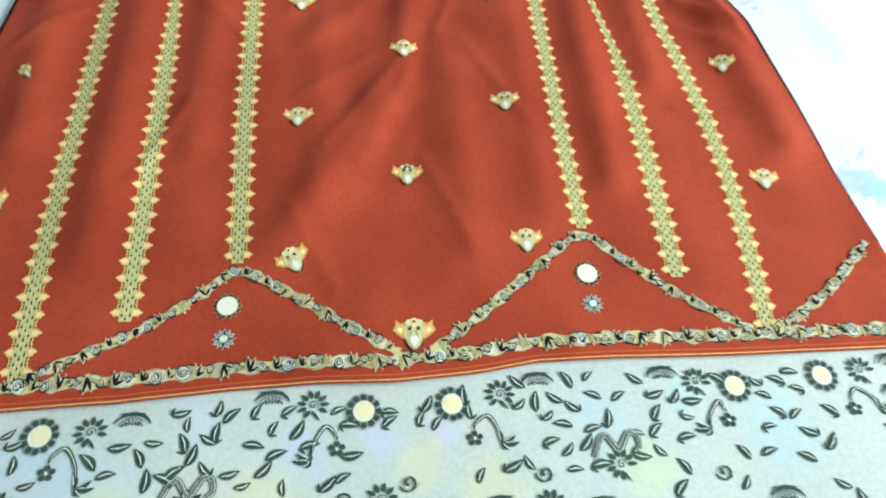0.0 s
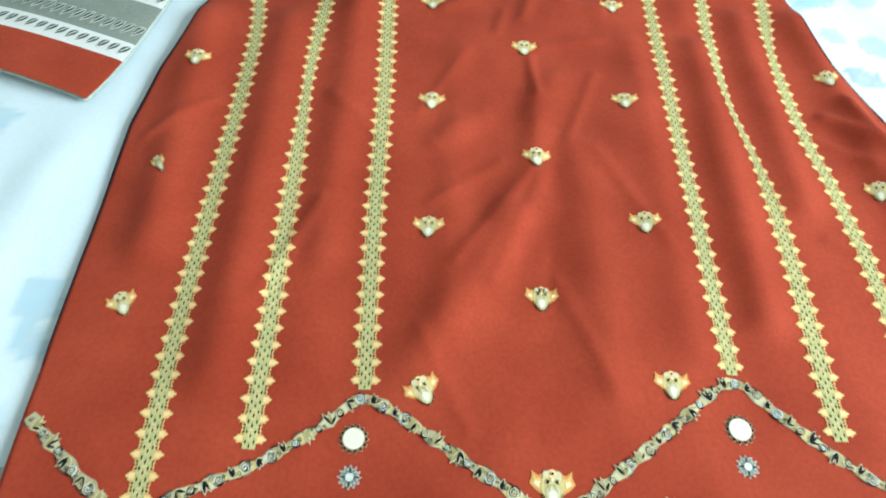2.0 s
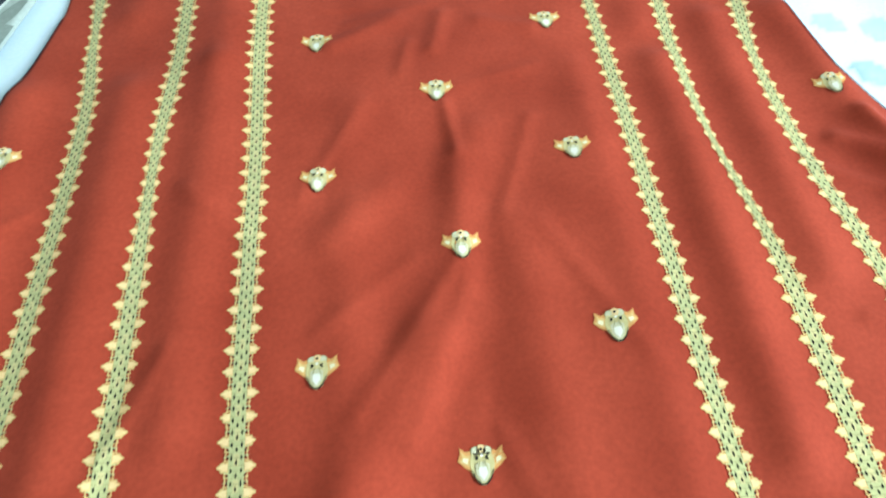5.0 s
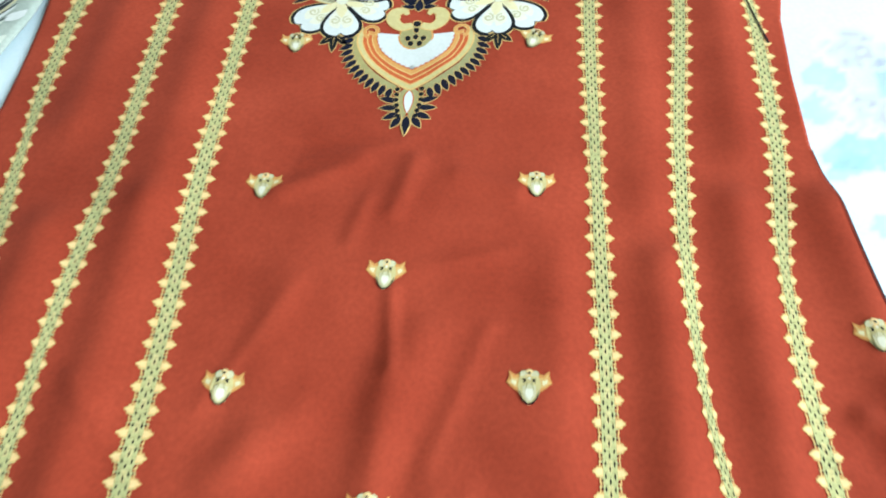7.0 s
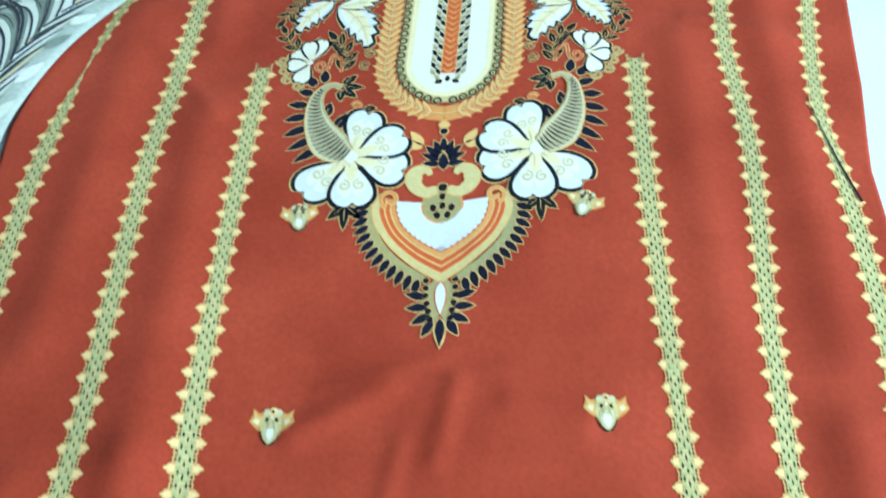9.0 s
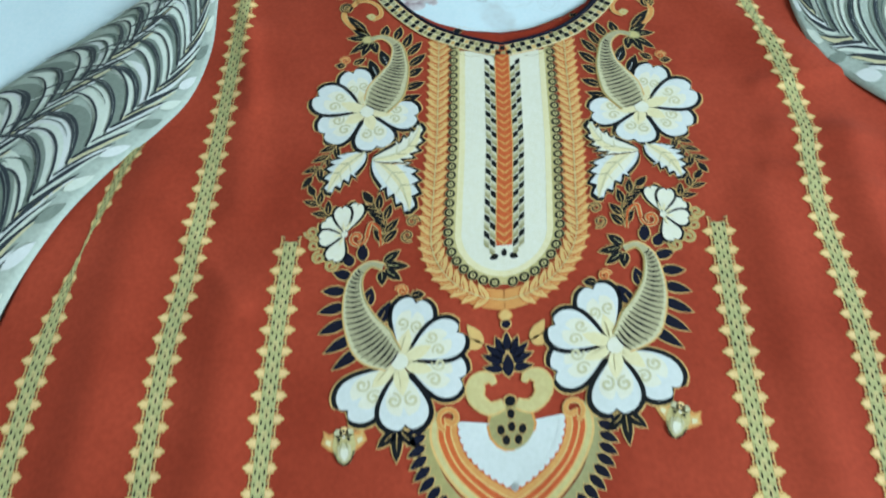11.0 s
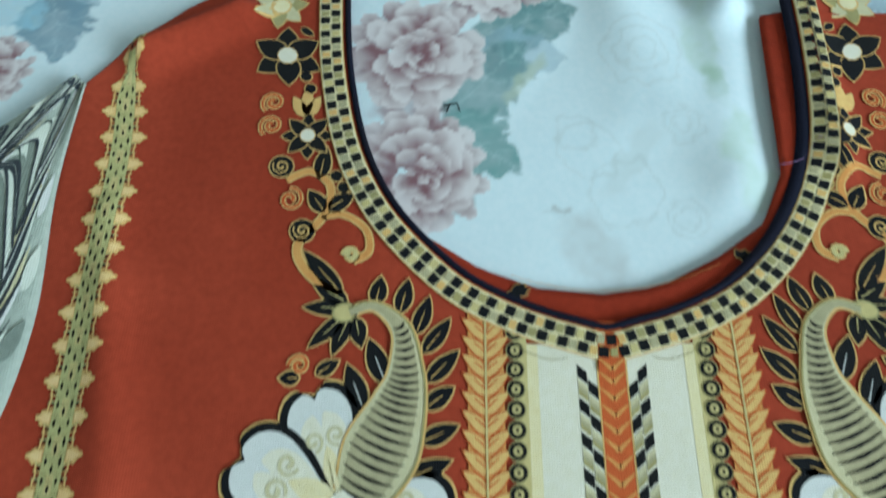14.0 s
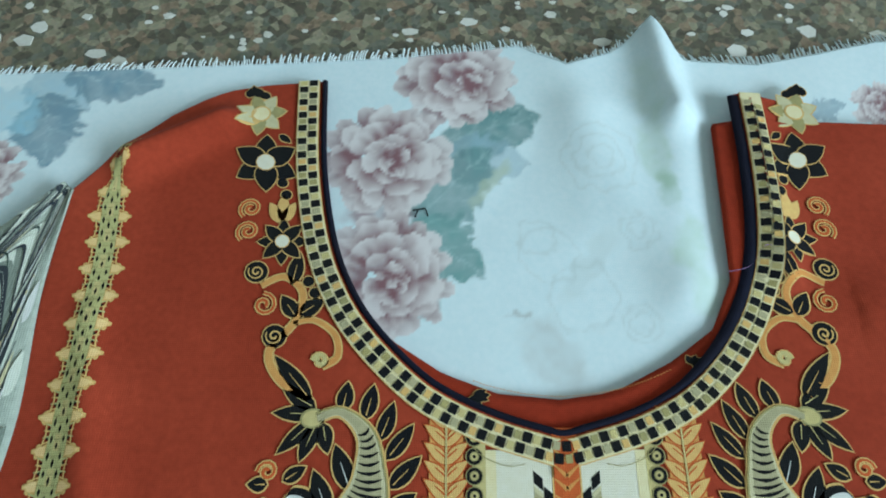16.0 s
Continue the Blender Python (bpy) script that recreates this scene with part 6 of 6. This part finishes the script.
def ring_flower(x, y):
    p = on_lawn()
    for k in range(12):
        a = 6.2832 * (k + rng.uniform(-0.08, 0.08)) / 12
        d = (math.cos(a), math.sin(a))
        block = ((0.0062, -0.0013), (0.0088, -0.0017), (0.0097, 0.0), (0.0088, 0.0017), (0.0062, 0.0013))
        p.add([(x + u * d[0] - v * d[1], y + u * d[1] + v * d[0]) for u, v in block], TEAL, 1)
        p.ring((x + 0.0079 * d[0], y + 0.0079 * d[1]), 0.0023, 0.0003, SAGE, 0, n=8)
    p.disc((x, y), 0.0058, CREAM, 1)
    p.disc((x + 0.0004, y + 0.0003), 0.0044, BUTTER, 2)
    p.done("ring_flower_print", lawn, "cream flower ringed with dark petals")


def daisy(x, y):
    """A fan of dark petals round a small spiral."""
    p = on_lawn()
    start = rng.uniform(-0.8, 0.2)
    for k in range(9):
        a = start + 4.7 * k / 8
        tip = (x + 0.0088 * math.cos(a), y + 0.0084 * math.sin(a))
        p.leaf((x + 0.0038 * math.cos(a), y + 0.0036 * math.sin(a)), tip, 0.0023, TEAL, SAGE, 1, 0.0002)
    p.spiral((x, y), 0.0028, 1.3, start, 1, TEAL, 0.0008, 1)
    p.leaf((x - 0.001, y - 0.003), (x + 0.004, y - 0.009), 0.0016, TEAL, PALE, 1, 0.0002)
    p.done("daisy_print", lawn, "dark green daisy")


def fan(x, y):
    """A half dome: dark crest, rays below it and a row of beads."""
    p = on_lawn()
    way = rng.choice((-1, 1))

    def rim(r, a):
        return x + way * 1.35 * r * math.cos(a), y - 0.003 + r * math.sin(a) + way * 0.0

    p.stroke([rim(0.0070, 0.25 + 2.7 * k / 8) for k in range(9)], 0.0006, 0.0008, TEAL, 1, mid=0.0024)
    p.stroke([rim(0.0050, 0.15 + 2.5 * k / 7) for k in range(8)], 0.0004, 0.0005, SAGE, 1, mid=0.0014)
    for k in range(7):
        a = 0.35 + 2.4 * k / 6
        p.stroke([rim(0.0016, a), rim(0.0042, a)], 0.0004, 0.0007, TEAL, 1)
        p.disc(rim(0.0012 + 0.0009 * abs(k - 3), 0.1 + 2.9 * k / 6), 0.0006, TEAL, 1, n=6)
    p.leaf(rim(0.0085, 2.2), rim(0.0092, 0.9), 0.0016, TEAL, None, 1)
    p.done("fan_blossom_print", lawn, "dark green fan-shaped blossom")


def droop(base, top, bud):
    """A stem that bends over and carries a hanging blossom, with leaves at its foot."""
    p = on_lawn()
    side = 1 if bud[0] > top[0] else -1
    high = max(top[1], bud[1] + 0.006)
    line = bow([base, (base[0] + 0.0012 * side, (base[1] + high) / 2), (top[0], high), (bud[0] - 0.001 * side, (bud[1] + high) / 2 + 0.002), (bud[0], bud[1] + 0.0045)], 5)
    p.stroke(line, 0.0009, 0.0007, TEAL, 1, mid=0.0024)
    p.stroke(line[3:-3], 0.0002, 0.0002, PALE, 2, mid=0.0007)
    for k in range(5):
        a = 1.57 + 6.2832 * k / 5
        p.disc((bud[0] + 0.0030 * math.cos(a), bud[1] + 0.0027 * math.sin(a)), 0.0015, TEAL, 1, SAGE, 0.0002, n=7)
    p.disc(bud, 0.0010, PALE, 2, TEAL, 0.0003, n=7)
    for dx, dy, w in ((-0.008 * side, 0.004, 0.0024), (-0.010 * side, 0.0, 0.0030), (0.002 * side, 0.008, 0.0020), (-0.004 * side, -0.004, 0.0016)):
        tip = (base[0] + dx, base[1] + dy)
        p.leaf(base, tip, w, TEAL, None, 1, bend=0.0012 * side)
        p.stroke([(base[0] + dx * 0.2, base[1] + dy * 0.2), (base[0] + dx * 0.75, base[1] + dy * 0.75)], 0.0005, 0.0003, PALE, 3)
    p.done("hanging_blossom_print", lawn, "dark green hanging blossom on a stem")


def scroll(x, y):
    """Two humps of a banded scroll."""
    p = on_lawn()
    line = bow([(x - 0.014, y - 0.010), (x - 0.010, y - 0.001), (x - 0.0060, y + 0.0015), (x - 0.0028, y - 0.003), (x, y - 0.0065), (x + 0.0030, y - 0.003), (x + 0.0070, y + 0.0025), (x + 0.0112, y + 0.001), (x + 0.0118, y - 0.005), (x + 0.0085, y - 0.0070)], 4)
    for w, mat, layer in ((0.0040, TEAL, 0), (0.0027, PALE, 1), (0.0017, TEAL, 2), (0.0006, SAGE, 3)):
        p.stroke(line, w * 0.8, w * 0.7, mat, layer, mid=w)
    p.done("scroll_print", lawn, "dark green banded scroll")


def small_curl(x, y):
    p = on_lawn()
    p.spiral((x, y), 0.0050, 1.2, rng.uniform(0, 6.3), 1, TEAL, 0.0017, 0)
    p.spiral((x, y), 0.0050, 1.2, 0.0, -1, SAGE, 0.0007, 2)
    p.done("curl_print", lawn, "dark green curl")


def lawn_leaf(x, y):
    """A dark leaf with a pale vein and a fine outline beside it."""
    p = on_lawn()
    a, size, way = rng.choice((0.5, 0.9, 2.2, 2.7, 1.4, 0.1)) + rng.uniform(-0.3, 0.3), rng.uniform(0.95, 1.45), rng.choice((-1, 1))
    dx, dy = math.cos(a) * 0.0044 * size, math.sin(a) * 0.0044 * size
    px, py = -math.sin(a) * 0.0006 * way, math.cos(a) * 0.0006 * way
    p.leaf((x - dx, y - dy), (x + dx, y + dy), 0.0034 * size, TEAL, SAGE, 0, 0.0003, bend=0.0010 * way)
    p.stroke([(x - dx * 0.75 + px, y - dy * 0.75 + py), (x + px * 2, y + py * 2), (x + dx * 0.7 + px, y + dy * 0.7 + py)], 0.0003, 0.0003, PALE, 3, mid=0.0008)
    if rng.random() < 0.45:
        p.leaf((x - dx, y - dy), (x - dx * 0.5 - px * 6, y - dy * 0.5 - py * 6), 0.0014, TEAL, None, 1)
    p.done("leaf_print", lawn, "dark green leaf")


taken = []
for base, top, bud in DROOPS:
    droop(base, top, bud)
    taken += [base, top, bud]
for spots, draw in ((FLOWERS, ring_flower), (DAISIES, daisy), (FANS, fan), (SCROLLS, scroll), (CURLS, small_curl)):
    for x, y in spots:
        draw(x, y)
        taken.append((x, y))
for x, y in LEAVES:
    if all(math.hypot(x - a, y - b) > 0.0065 for a, b in taken):
        lawn_leaf(x, y)
taken += LEAVES
for n in range(260):
    x, y = rng.uniform(-0.215, 0.24), rng.uniform(-0.02, 0.034)
    if y < lerp_at(HEM, x) - 0.008 and not (-0.03 < x < 0.03 and y < 0.01) and all(math.hypot(x - a, y - b) > 0.0082 for a, b in taken):
        taken.append((x, y))
        lawn_leaf(x, y)
for n in range(500):
    x, y = rng.uniform(-0.27, 0.30), rng.uniform(-0.11, 0.034)
    if (-0.215 < x < 0.24 and y > -0.02) or y > lerp_at(HEM, x) - 0.007 or any(math.hypot(x - a, y - b) < 0.0105 for a, b in taken):
        continue
    taken.append((x, y))
    rng.choice((fan, daisy, small_curl, lawn_leaf, lawn_leaf, lawn_leaf))(x, y)
